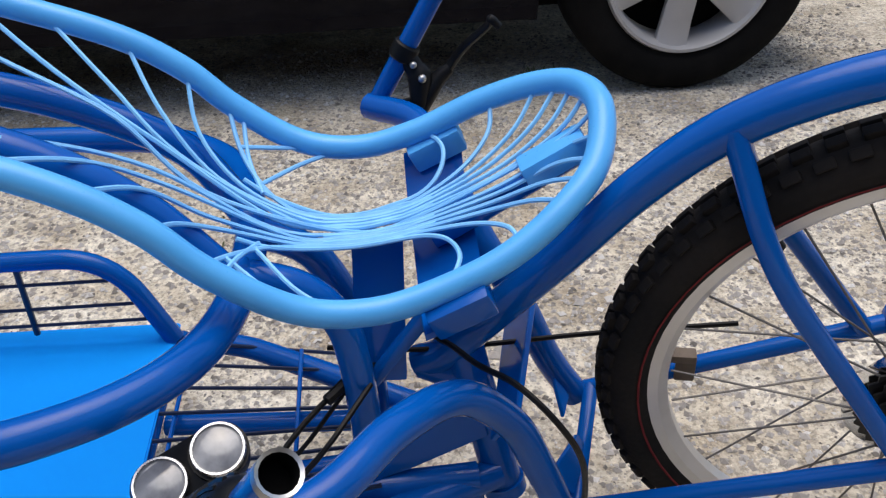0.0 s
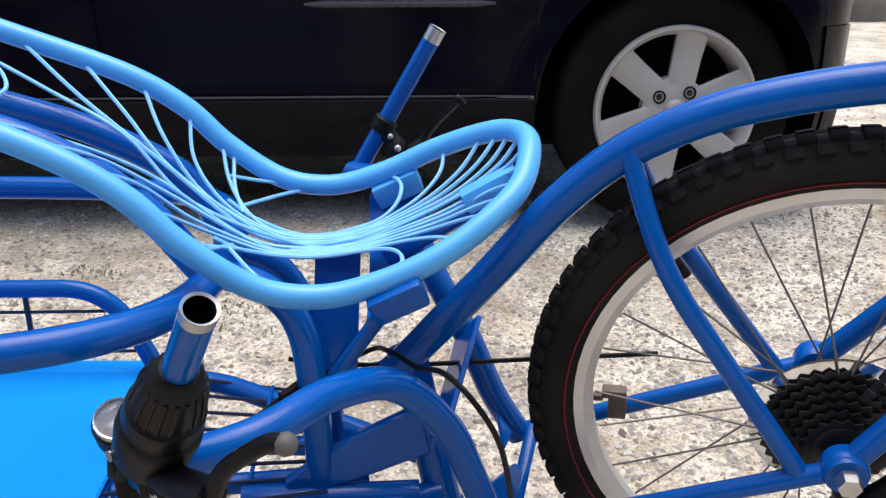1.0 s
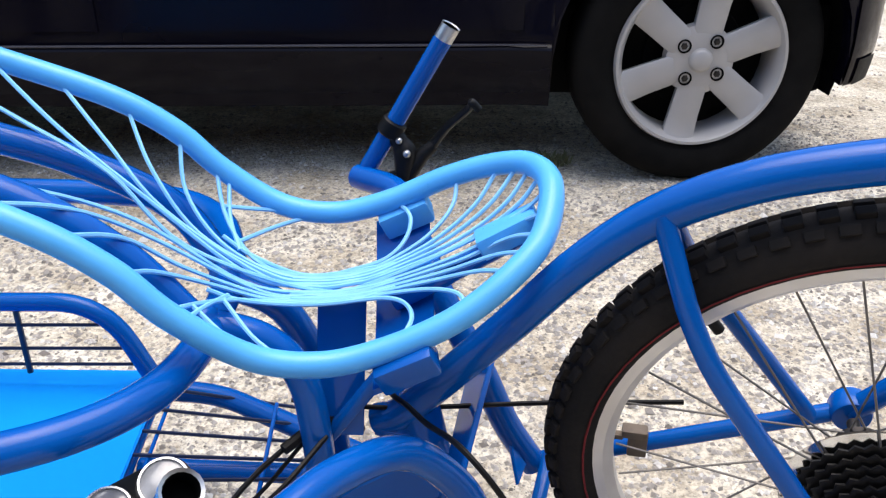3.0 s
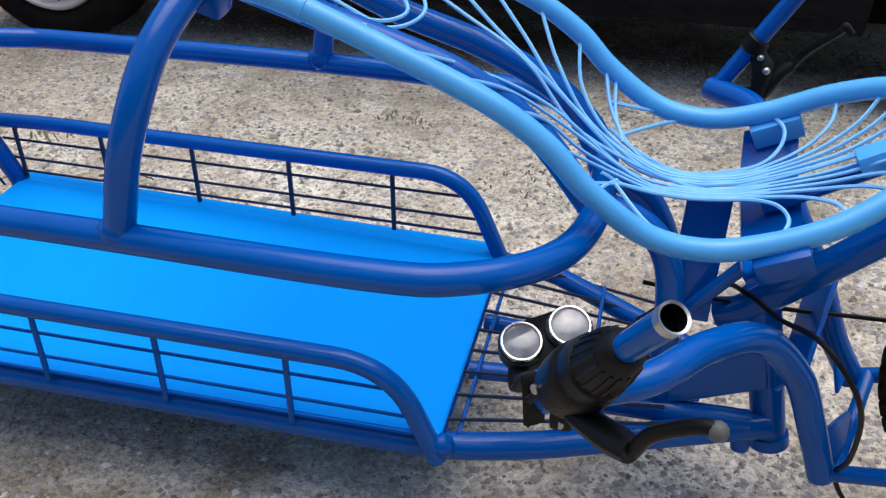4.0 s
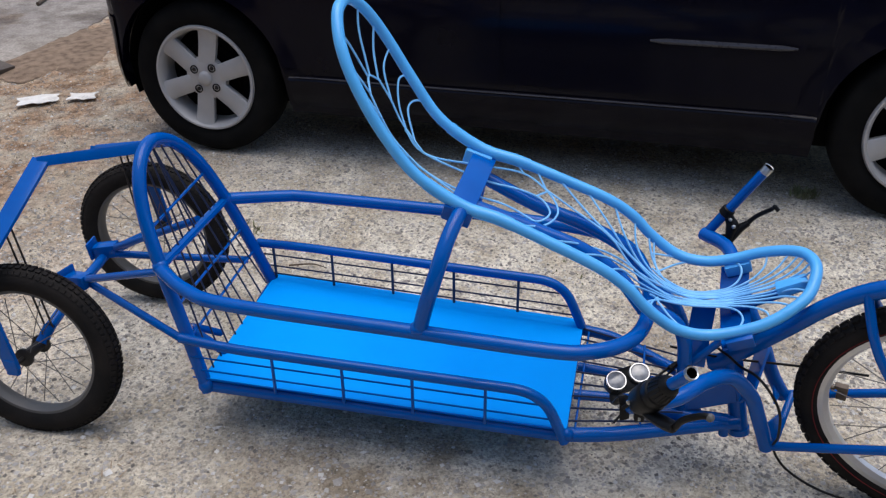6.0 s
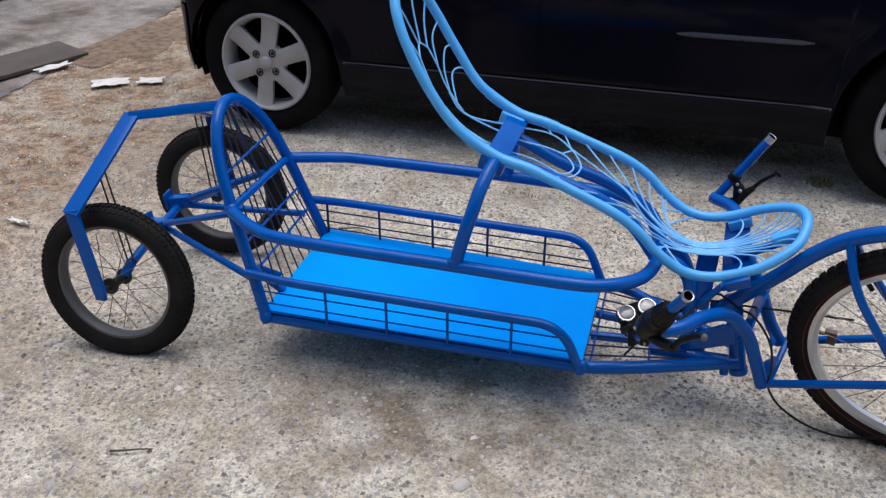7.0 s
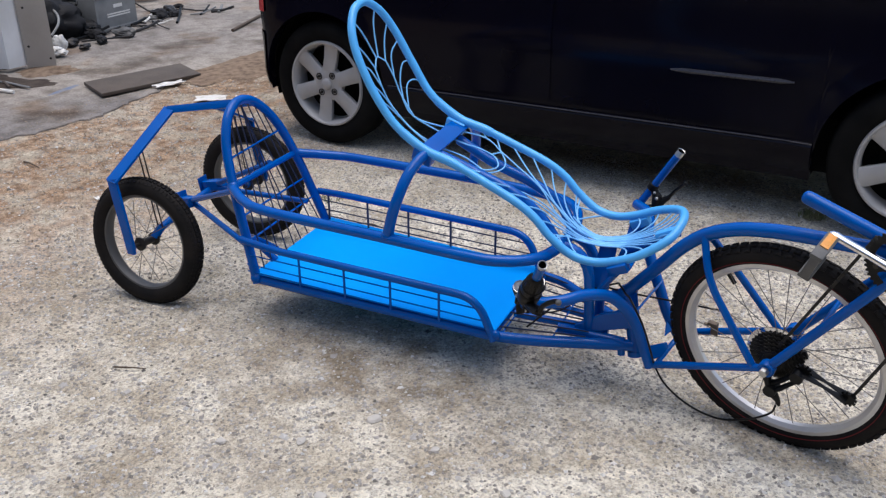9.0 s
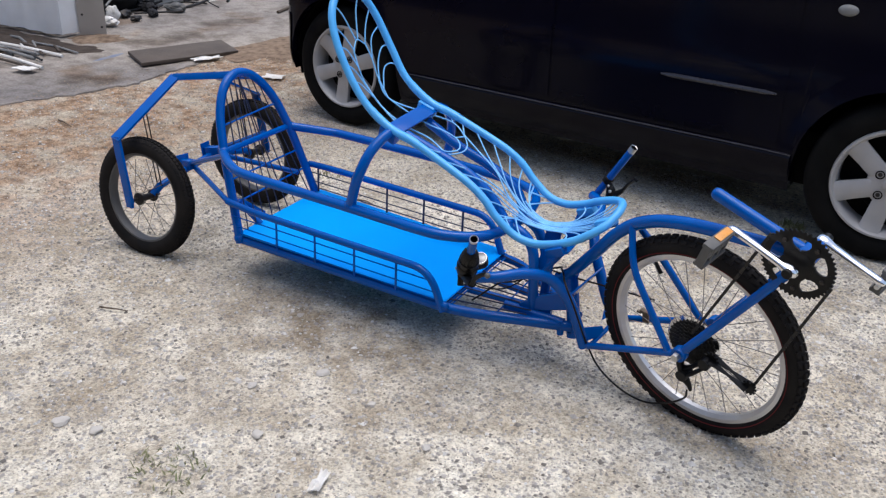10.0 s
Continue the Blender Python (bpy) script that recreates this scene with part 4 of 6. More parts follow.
sweep(bm, spline([(0.020, -0.080, -0.070), (0.030, -0.078, -0.086), (0.034, -0.075, -0.104)], 4), [0.010, 0.010, 0.009, 0.008, 0.007, 0.006, 0.006, 0.005, 0.004], 10)
derail = part("derailleur", bm, BLACK, trike, "black rear derailleur", m=FRONT)
c0, c1 = Vector((0.076, -0.062, 0.012)), Vector((0.177, -0.062, -0.020))
bm = bmesh.new()
for y in (-0.009, 0.009):
    sweep(bm, [c0 + Vector((0, y, 0)), c0.lerp(c1, 0.5) + Vector((0, y, 0)), c1 + Vector((0, y, 0))], [0.013, 0.0048, 0.013], 10, flat=0.14)
part("cage", bm, BLACK, derail)
for c in (c0, c1):
    bm = bmesh.new()
    for i in range(11):
        a = 2 * math.pi * i / 11
        add_box(bm, (0.008, 0.004, 0.005), Matrix.Rotation(a, 4, "Y") @ Matrix.Translation((0.016, 0, 0)))
    b2 = bmesh.new()
    lathe(b2, [(0, -0.003), (0.015, -0.003), (0.015, 0.003), (0, 0.003)], 18)
    me = bpy.data.meshes.new("disc")
    b2.to_mesh(me)
    b2.free()
    bm.from_mesh(me)
    bpy.data.meshes.remove(me)
    part("jockey_wheel", bm, BLACK, derail, m=Matrix.Translation(c))

# grip, gauges and levers on the handles
gl0, gl1 = grip_line(-1)
dg = (gl1 - gl0).normalized()
ug = dg.orthogonal().normalized()
vg = dg.cross(ug)
bm = bmesh.new()
stops = ((0.16, 0.016), (0.18, 0.024), (0.22, 0.0275), (0.36, 0.0295), (0.40, 0.0285), (0.41, 0.0265), (0.43, 0.0265), (0.44, 0.0275), (0.50, 0.0262), (0.51, 0.0235), (0.60, 0.0215), (0.66, 0.0185), (0.70, 0.0150), (0.71, 0.0122))
sweep(bm, [gl0.lerp(gl1, t) for t, _ in stops], [r for _, r in stops], 24)
grip = part("twist_shifter", bm, BLACK, trike, "bulky black twist shifter on the handle")
bm = bmesh.new()
for i in range(18):
    a = 2 * math.pi * i / 18
    o = ug * math.cos(a) + vg * math.sin(a)
    sweep(bm, [gl0.lerp(gl1, 0.515) + o * 0.0232, gl0.lerp(gl1, 0.60) + o * 0.0214, gl0.lerp(gl1, 0.65) + o * 0.0188], 0.0017, 5)
part("grip_rib", bm, BLACK, grip)
bm = bmesh.new()
sweep(bm, [gl0.lerp(gl1, 0.13), gl0.lerp(gl1, 0.17)], 0.0185, 20)
add_box(bm, (0.020, 0.024, 0.026), Matrix.Translation(gl0.lerp(gl1, 0.15) + Vector((0.004, -0.004, -0.018))), 0.005)
part("shifter_clamp", bm, BLACK, grip)
for q in (gl0.lerp(gl1, 0.24) + Vector((-0.0255, -0.012, 0.0)), gl0.lerp(gl1, 0.12) + Vector((0.006, -0.018, -0.018)), gl0.lerp(gl1, 0.20) + Vector((0.020, -0.018, -0.010))):
    bm = bmesh.new()
    lathe(bm, [(0, 0.003), (0.0030, 0.003), (0.0042, 0.001), (0.0042, -0.002), (0, -0.002)], 10)
    part("screw", bm, STEEL, grip, "bright screw head", m=Matrix.Translation(q) @ pose(0, 0, 0, 0, 0, -40))
tube("cable_barrel", [gl0.lerp(gl1, 0.20) + Vector((-0.020, 0.006, -0.012)), gl0.lerp(gl1, 0.20) + Vector((-0.030, 0.012, -0.030))], 0.0038, BLACK, grip, sides=8)
gn = Vector((0.10, -0.52, 0.85)).normalized()
panel_rot = gn.to_track_quat("Z", "Y").to_matrix().to_4x4()
pa, pb = Vector((-0.604, -0.015, 0.339)), Vector((-0.563, -0.004, 0.356))
bm = bmesh.new()
ab = (pb - pa).normalized()
side = gn.cross(ab).normalized()
add_box(bm, (0.050, 0.046, 0.018), Matrix.Translation((pa + pb) / 2 - gn * 0.014) @ Matrix((ab, side, gn)).transposed().to_4x4(), 0.006)
for p in (pa, pb):
    sweep(bm, [p - gn * 0.024, p - gn * 0.020, p - gn * 0.002], [0.018, 0.0205, 0.0212], 24)
gauges = part("gauge_housing", bm, BLACK, trike, "black twin gauge housing")
for p in (pa, pb):
    pm = Matrix.Translation(p) @ panel_rot
    bm = bmesh.new()
    lathe(bm, [(0.0, -0.004), (0.0190, -0.004), (0.0194, 0.003), (0.0186, 0.0052), (0.0172, 0.0052), (0.0168, 0.002), (0, 0.002)], 32, "z")
    part("gauge", bm, BEZEL, gauges, "round gauge in a dull metal bezel", m=pm)
    bm = bmesh.new()
    lathe(bm, [(0.0170, 0.0030), (0.0145, 0.0042), (0.0, 0.0050)], 28, "z")
    part("gauge_face", bm, GLASSFACE, gauges, "glossy grey gauge face", m=pm)
tube("gauge_bracket", spline([pa - gn * 0.016, pa + Vector((0.004, -0.020, -0.035)), gl0 + Vector((-0.014, 0.006, 0.018)), gl0 + Vector((-0.008, -0.004, -0.024))], 5), 0.0105, BLACK, trike, "black gauge bracket strap", flat=0.45)


def far_brake_lever():
    """Clamp, cast body with its spring barrel, and a swan-necked blade."""
    g0, g1 = grip_line(1)
    d = (g1 - g0).normalized()
    c = g0.lerp(g1, 0.37)
    bm = bmesh.new()
    sweep(bm, [c - d * 0.010, c - d * 0.008, c + d * 0.008, c + d * 0.010], [0.0135, 0.0152, 0.0152, 0.0135], 20)
    clamp = part("lever_clamp", bm, BLACK, trike, "black brake lever clamp")
    body, lobe = F(-0.490, 0.288, 0.131), F(-0.491, 0.272, 0.096)
    bend, tip = F(-0.452, 0.304, 0.146), F(-0.403, 0.293, 0.196)
    bm = bmesh.new()
    sweep(bm, spline([c - d * 0.002, c.lerp(body, 0.6), body, body.lerp(lobe, 0.55), lobe], 4), [0.008, 0.010, 0.011, 0.011, 0.011, 0.012, 0.013, 0.014, 0.014, 0.014, 0.013, 0.012, 0.011, 0.011, 0.010, 0.009, 0.007], 12)
    sweep(bm, [lobe + Vector((-0.010, 0.003, -0.004)), lobe, body.lerp(bend, 0.5) - Vector((0, 0, 0.012)), bend - Vector((0.006, 0, 0.010))], [0.0055, 0.0085, 0.0095, 0.007], 10)
    part("lever_body", bm, BLACK, clamp)
    for q, r in ((c.lerp(body, 0.55) + Vector((0.0, -0.011, 0.004)), 0.0042), (body + Vector((0.002, -0.013, 0.003)), 0.0050)):
        bm = bmesh.new()
        bmesh.ops.create_icosphere(bm, subdivisions=2, radius=r)
        part("bolt", bm, STEEL, clamp, "small bright bolt head", m=Matrix.Translation(q))
    tube("adjuster", [lobe + Vector((-0.008, 0, 0.016)), lobe + Vector((-0.017, 0, 0.014))], 0.0030, BLACK, clamp, sides=8)
    blade = spline([bend - Vector((0.010, 0, 0.014)), bend, bend.lerp(tip, 0.30) + Vector((0, 0, 0.004)), bend.lerp(tip, 0.80) + Vector((0, 0, 0.004)), tip + Vector((-0.006, 0, 0.003)), tip + Vector((0.003, 0, -0.006))], 5)
    tube("lever_blade", blade, [0.0070 - 0.0025 * k / (len(blade) - 1) for k in range(len(blade))], BLACK, clamp, "", 10, flat=0.8)


far_brake_lever()
# the near lever hangs below the shifter, its blade pointing forwards
c = gl0.lerp(gl1, 0.18)
elbow, tip = Vector((-0.500, -0.157, 0.363)), Vector((-0.448, -0.176, 0.411))
d = (gl1 - gl0).normalized()
clamp = part("lever_clamp", sweep(bmesh.new(), [c - d * 0.011, c + d * 0.011], 0.0165, 18), BLACK, trike, "black brake lever clamp")
bm = bmesh.new()
sweep(bm, spline([c, c.lerp(elbow, 0.45) + Vector((-0.006, 0, -0.004)), elbow], 4), [0.010, 0.011, 0.012, 0.013, 0.013, 0.013, 0.014, 0.014, 0.012], 10, flat=0.8)
part("lever_body", bm, BLACK, clamp)
out = tip - elbow
tube("lever_blade", spline([elbow, elbow + out * 0.22 + Vector((0, 0, 0.012)), elbow + out * 0.7 + Vector((0, 0, 0.010)), elbow + out * 0.93 + Vector((0, 0, 0.004)), tip], 5), 0.0062, BLACK, clamp, "", 10)
bm = bmesh.new()
bmesh.ops.create_icosphere(bm, subdivisions=2, radius=0.0078)
part("lever_tip", bm, PEDALGREY, clamp, "worn grey lever tip", m=Matrix.Translation(tip))

# cables
tube("cable", spline([(-0.60, 0.03, 0.20), (-0.52, 0.12, 0.265), F(-0.465, 0.010, 0.012), F(-0.425, -0.020, 0.040), F(-0.388, -0.055, 0.050), F(-0.350, -0.100, 0.080), F(-0.318, -0.122, 0.066), F(-0.297, -0.122, 0.020), F(-0.292, -0.095, -0.075), F(-0.298, -0.062, -0.150), F(-0.266, -0.055, -0.210), F(-0.200, -0.050, -0.250), F(-0.121, -0.050, -0.252), F(-0.044, -0.055, -0.208), F(0.012, -0.065, -0.150), F(0.030, -0.085, -0.10)], 6), 0.0028, BLACK, trike, "thin black cable looping to the wheel", 7)
tube("cable", spline([(-0.50, 0.20, 0.285), (-0.40, 0.19, 0.280), (-0.25, 0.185, 0.285), (-0.12, 0.16, 0.30)], 6), 0.0026, BLACK, trike, "", 7)
tube("cable", spline([gl0.lerp(gl1, 0.15), (-0.53, 0.0, 0.30), (-0.50, 0.08, 0.27), (-0.46, 0.14, 0.285)], 6), 0.0026, BLACK, trike, "", 7)
tube("cable", spline([pa - gn * 0.02, (-0.60, 0.05, 0.24), (-0.54, 0.12, 0.22), (-0.48, 0.16, 0.27)], 6), 0.0022, BLACK, trike, "", 7)
tube("cable_sheath", spline([(-0.50, 0.135, 0.275), (-0.465, 0.165, 0.283), (-0.43, 0.180, 0.262)], 5), 0.0055, BLACK, trike, "", 8)
bm = bmesh.new()
add_box(bm, (0.020, 0.006, 0.034), None, 0.002)
add_box(bm, (0.026, 0.014, 0.010), Matrix.Translation((-0.004, 0, 0.018)), 0.002)
add_box(bm, (0.014, 0.008, 0.007), Matrix.Translation((-0.022, 0, 0.010)), 0.002)
part("brake_stop", bm, RUSTY, trike, "small rusty brake arm", m=FRONT @ Matrix.Translation((-0.196, 0.060, -0.066)))
tube("kick_hook", spline([F(-0.168, 0.034, 0.162), F(-0.156, 0.036, 0.140), F(-0.140, 0.036, 0.118)], 4), 0.0055, BLACK, trike)


# weld beads at the frame's joints
for q, rr in (((-0.982, -0.035, 0.415), 0.0185), ((-0.982, 0.488, 0.413), 0.0185), ((-1.583, 0.068, 0.420), 0.0185), ((-1.584, 0.390, 0.432), 0.0185), ((-0.562, 0.148, 0.405), 0.0185), ((-0.558, 0.242, 0.403), 0.0185), ((-1.503, 0.034, 0.140), 0.018), ((-1.515, 0.450, 0.168), 0.018), ((-0.69, 0.034, 0.150), 0.0145), ((-0.69, 0.397, 0.168), 0.0145), ((-0.921, 0.083, 0.615), 0.018), ((-1.54, 0.05, 0.262), 0.0165)):
    weld(Vector(q), rr)


# ---- the parked car ----
CAR = Matrix.Translation((-0.98, 1.555, 0.02)) @ Matrix.Rotation(radians(-2.1), 4, "Z")
car = thing("parked_car", "dark navy small hatchback with silver six-spoke wheels, parked on gravel", "car", CAR)
WHEEL_X, WHEEL_Z, ARCH = (-1.272, 1.275), 0.300, 0.345
CAR_W = 1.50


def side_y(x, z):
    """How far the near side stands from the plane of the wheels (minus: outwards)."""
    y = -0.045
    y += 0.050 * max(0, (0.34 - z) / 0.16) ** 1.5 if z < 0.34 else 0.0
    y += -0.012 * math.exp(-((z - 0.62) / 0.12) ** 2)
    y += 0.30 * max(0, z - 0.98) ** 1.25
    for xe, w in ((-1.70, 0.16), (1.72, 0.20)):
        d = (x - xe) * (1 if xe > 0 else -1) + w
        if d > 0:
            y += 0.10 * (d / w) ** 3
    for xw in WHEEL_X:
        r = math.hypot(x - xw, z - WHEEL_Z)
        if r < ARCH + 0.07:
            y -= 0.012 * (1 - max(0, r - ARCH) / 0.07)
    return y


def low_z(x):
    z = 0.185 if abs(x) < 1.4 else 0.20 + 0.05 * min(1, (abs(x) - 1.4) / 0.3)
    if x > 1.55:
        z = 0.235
    for xw in WHEEL_X:
        d = abs(x - xw)
        if d < ARCH:
            z = max(z, WHEEL_Z + math.sqrt(ARCH ** 2 - d ** 2))
    return z


def top_z(x):
    if x > 0.62:
        return 1.02 - 0.10 * (x - 0.62)
    return 1.50 - 0.05 * max(0, -x - 1.2) - 0.52 * max(0, (x - 0.05) / 0.57) ** 1.2


def side_sheet(x0, x1, proud, z0=None, z1=None, nx=150, nz=30, mirror=False):
    bm = bmesh.new()
    rows = []
    xs = [x0 + (x1 - x0) * i / nx for i in range(nx + 1)]
    for xw in WHEEL_X:
        for e in (xw - ARCH, xw + ARCH):
            xs += [e - 1e-4, e + 1e-4] if x0 < e < x1 else []
    for x in sorted(xs):
        a, b = (low_z(x) if z0 is None else max(z0, low_z(x) + 0.012)), (top_z(x) if z1 is None else z1)
        col = []
        for j in range(nz + 1):
            z = a + (b - a) * (j / nz) ** 1.2
            y = side_y(x, z) - proud
            col.append(bm.verts.new((x, CAR_W - y if mirror else y, z)))
        rows.append(col)
    for a, b in zip(rows, rows[1:]):
        for j in range(nz):
            q = (a[j], b[j], b[j + 1], a[j + 1])
            bm.faces.new(q if not mirror else q[::-1])
    return bm, rows


def build_body():
    bm, near = side_sheet(-1.70, 1.72, 0.0)
    b2, _ = side_sheet(-1.70, 1.72, 0.0, mirror=True)
    me = bpy.data.meshes.new("far")
    b2.to_mesh(me)
    b2.free()
    k = len(bm.verts)
    bm.from_mesh(me)
    bpy.data.meshes.remove(me)
    bm.verts.ensure_lookup_table()
    n = len(near)
    nz = 31
    far = [[bm.verts[k + i * nz + j] for j in range(nz)] for i in range(n)]
    for i in range(n - 1):
        bm.faces.new((near[i][-1], near[i + 1][-1], far[i + 1][-1], far[i][-1]))
    for e in (0, n - 1):
        for j in range(nz - 1):
            bm.faces.new((near[e][j], near[e][j + 1], far[e][j + 1], far[e][j]))
    # lip of the arches, turned inwards
    for i in range(n - 1):
        a, b = near[i][0], near[i + 1][0]
        c, d = (bm.verts.new((v.co.x, v.co.y + 0.05, v.co.z + 0.004)) for v in (a, b))
        bm.faces.new((a, c, d, b))
    return part("body", bm, CARPAINT, car, "dark navy painted body")


build_body()
bm = bmesh.new()
add_box(bm, (3.2, 1.34, 0.22), Matrix.Translation((0.02, 0.75, 0.30)), 0.02)
add_box(bm, (1.7, 1.40, 0.5), Matrix.Translation((0.0, 0.75, 0.44)), 0.02)
part("underbody", bm, DARK, car, "black underbody in deep shade")
for x in WHEEL_X:
    bm = bmesh.new()
    lathe(bm, [(0.0, 0.26), (ARCH + 0.004, 0.26), (ARCH + 0.012, 0.02)], 40)
    bmesh.ops.bisect_plane(bm, geom=list(bm.verts) + list(bm.edges) + list(bm.faces), plane_co=(0, 0, -0.10), plane_no=(0, 0, -1), clear_outer=True)
    part("wheel_well", bm, DARK, car, m=Matrix.Translation((x, 0.0, WHEEL_Z)))
for name, x0, x1 in (("front_door", -0.10, 0.86), ("rear_door", -0.95, -0.115)):
    bm, _ = side_sheet(x0, x1, 0.004, 0.375, 0.985, 40, 24)
    door = part(name, bm, CARPAINT, car, "dark navy door panel")
    bm, _ = side_sheet(x0 + 0.03, x1 - 0.06 if x1 < 0.5 else 0.55, 0.003, 1.02, 1.34 if x1 < 0.5 else 1.16, 16, 8)
    part("window", bm, DARKGLASS, door, "dark tinted glass")
# base colours raised above the car paint to stand in for highlights
GLOSSTRIM = material("dark_trim_highlight", (0.034, 0.034, 0.044), 0.3, scale=10, fine=100, bump=0.02, depth=0.0005)
SILLGLINT = material("grey_sill_highlight", (0.045, 0.045, 0.058), 0.4, scale=10, fine=100, bump=0.05, depth=0.0005)
# sill with a ledge, and the door moulding; highlights are put into strip colours
bm = bmesh.new()
x0, x1 = WHEEL_X[0] + ARCH + 0.02, WHEEL_X[1] - ARCH - 0.005
prev = None
for i in range(31):
    x = x0 + (x1 - x0) * i / 30
    ring_v = [bm.verts.new((x, side_y(x, z) - p, z)) for z, p in ((0.345, 0.0), (0.340, 0.010), (0.331, 0.015), (0.29, 0.012), (0.20, -0.002), (0.19, -0.02))]
    if prev:
        for j in range(len(ring_v) - 1):
            bm.faces.new((prev[j], prev[j + 1], ring_v[j + 1], ring_v[j]))
    prev = ring_v
bmesh.ops.recalc_face_normals(bm, faces=bm.faces)
sill = part("sill", bm, CARPAINT, car, "dark side sill")
for name, xa, xb, z, mat in (("sill_strip", x0 + 0.02, x1 - 0.01, 0.343, SILLGLINT), ("door_moulding", 0.38, 0.83, 0.560, GLOSSTRIM)):
    bm = bmesh.new()
    h = 0.003 if name == "sill_strip" else 0.009
    line = [Vector((xa + (xb - xa) * i / 20, side_y(xa + (xb - xa) * i / 20, z) - 0.006 - (0.006 if name == "sill_strip" else 0), z)) for i in range(21)]
    sweep(bm, line, [h * (0.4 + 0.6 * min(1, min(i, 20 - i) / 2)) for i in range(21)], 8)
    part(name, bm, mat, car, "thin trim strip coloured lighter as a painted highlight")
# side repeater lamp, tail lamp, bumpers
bm = bmesh.new()
lathe(bm, [(0.0, -0.012), (0.6, -0.010), (0.92, -0.005), (1.0, 0.0)], 28)
bmesh.ops.scale(bm, vec=(0.034, 1, 0.020), verts=bm.verts)
part("side_lamp", bm, GREYJUNK, car, "oval white side lamp", m=Matrix.Translation((1.005, side_y(1.005, 0.885) - 0.002, 0.885)))
bm, _ = side_sheet(-1.70, -1.60, 0.006, 0.62, 0.95, 6, 8)
part("tail_lamp", bm, RED, car, "red tail lamp")
for x0, x1, zt, nm in ((-1.702, -1.272 - ARCH - 0.004, 0.52, "rear_bumper"), (1.275 + ARCH + 0.004, 1.722, 0.50, "front_bumper")):
    bm, rows = side_sheet(x0, x1, 0.008, None, zt, 20, 12)
    part(nm, bm, CARPAINT, car, "dark bumper corner")
bm, _ = side_sheet(1.275 + ARCH + 0.03, 1.722, 0.014, None, 0.30, 14, 4)
part("air_dam", bm, CARTRIM, car, "black lower bumper lip")
tube("mud_flap_stay", [(WHEEL_X[0] - 0.30, 0.05, 0.30), (WHEEL_X[0] - 0.36, 0.10, 0.24)], 0.02, GREYJUNK, car, "grey pipe behind the rear wheel")


def car_wheel(x):
    bm = bmesh.new()
    # a flat-walled tyre
    lathe(bm, [(0.205, -0.070), (0.225, -0.082), (0.262, -0.085), (0.287, -0.074), (0.298, -0.055), (0.300, 0.0), (0.298, 0.055), (0.285, 0.075), (0.21, 0.08), (0.205, -0.070)], 64)
    turn = 0.06 if x > 0 else 0.0
    tyre = part("wheel", bm, CARRUBBER, car, "worn black car tyre", m=Matrix.Translation((x, 0.040, WHEEL_Z)) @ Matrix.Rotation(turn, 4, "Z"))
    bm = bmesh.new()
    lathe(bm, [(0.207, -0.072), (0.203, -0.082), (0.196, -0.082), (0.186, -0.068), (0.180, -0.030), (0.180, 0.05), (0.190, 0.06)], 64)
    rim = part("rim", bm, WHEELPAINT, tyre, "silver-grey alloy rim")
    for i in range(6):
        bm = bmesh.new()
        prof = [(0.030, -0.068, 0.030), (0.075, -0.070, 0.0345), (0.13, -0.066, 0.036), (0.178, -0.068, 0.0385), (0.192, -0.074, 0.044)]
        rows = []
        for r, y, hw in prof:
            rows.append([bm.verts.new(p) for p in ((r, y + 0.028, -hw + 0.004), (r, y + 0.004, -hw), (r, y, -hw + 0.006), (r, y - 0.001, 0.0), (r, y, hw - 0.006), (r, y + 0.004, hw), (r, y + 0.028, hw - 0.004))])
        for a, b in zip(rows, rows[1:]):
            for j in range(6):
                bm.faces.new((a[j], a[j + 1], b[j + 1], b[j]))
        bmesh.ops.recalc_face_normals(bm, faces=bm.faces)
        part("wheel_spoke", bm, WHEELPAINT, tyre, "", m=Matrix.Rotation(-(radians(80) + i * math.pi / 3), 4, "Y"))
    bm = bmesh.new()
    lathe(bm, [(0.0, -0.069), (0.030, -0.070), (0.060, -0.071), (0.082, -0.064), (0.084, -0.04)], 36)
    part("hub_disc", bm, WHEELPAINT, tyre)
    bm = bmesh.new()
    lathe(bm, [(0.0, -0.085), (0.020, -0.084), (0.027, -0.078), (0.029, -0.068)], 28)
    part("centre_cap", bm, WHEELPAINT, tyre, "round silver centre cap")
    for i in range(4):
        a = math.pi / 4 + i * math.pi / 2 + 0.12
        c = Vector((0.054 * math.cos(a), 0, 0.054 * math.sin(a)))
        bm = bmesh.new()
        lathe(bm, [(0.016, -0.071), (0.0165, -0.0735), (0.0125, -0.0735), (0.0115, -0.060), (0.0, -0.058)], 20)
        part("lug_seat", bm, DARK, tyre, m=Matrix.Translation(c))
        bm = bmesh.new()
        lathe(bm, [(0.0, -0.078), (0.006, -0.077), (0.0085, -0.072), (0.0085, -0.055)], 6)
        part("lug_nut", bm, DARKSTEEL, tyre, "dark steel lug nut", m=Matrix.Translation(c))
    bm = bmesh.new()
    lathe(bm, [(0.0, -0.01), (0.12, -0.012), (0.125, 0.0), (0.178, 0.01)], 36)
    part("brake_drum", bm, DARK, tyre)


for x in WHEEL_X:
    car_wheel(x)


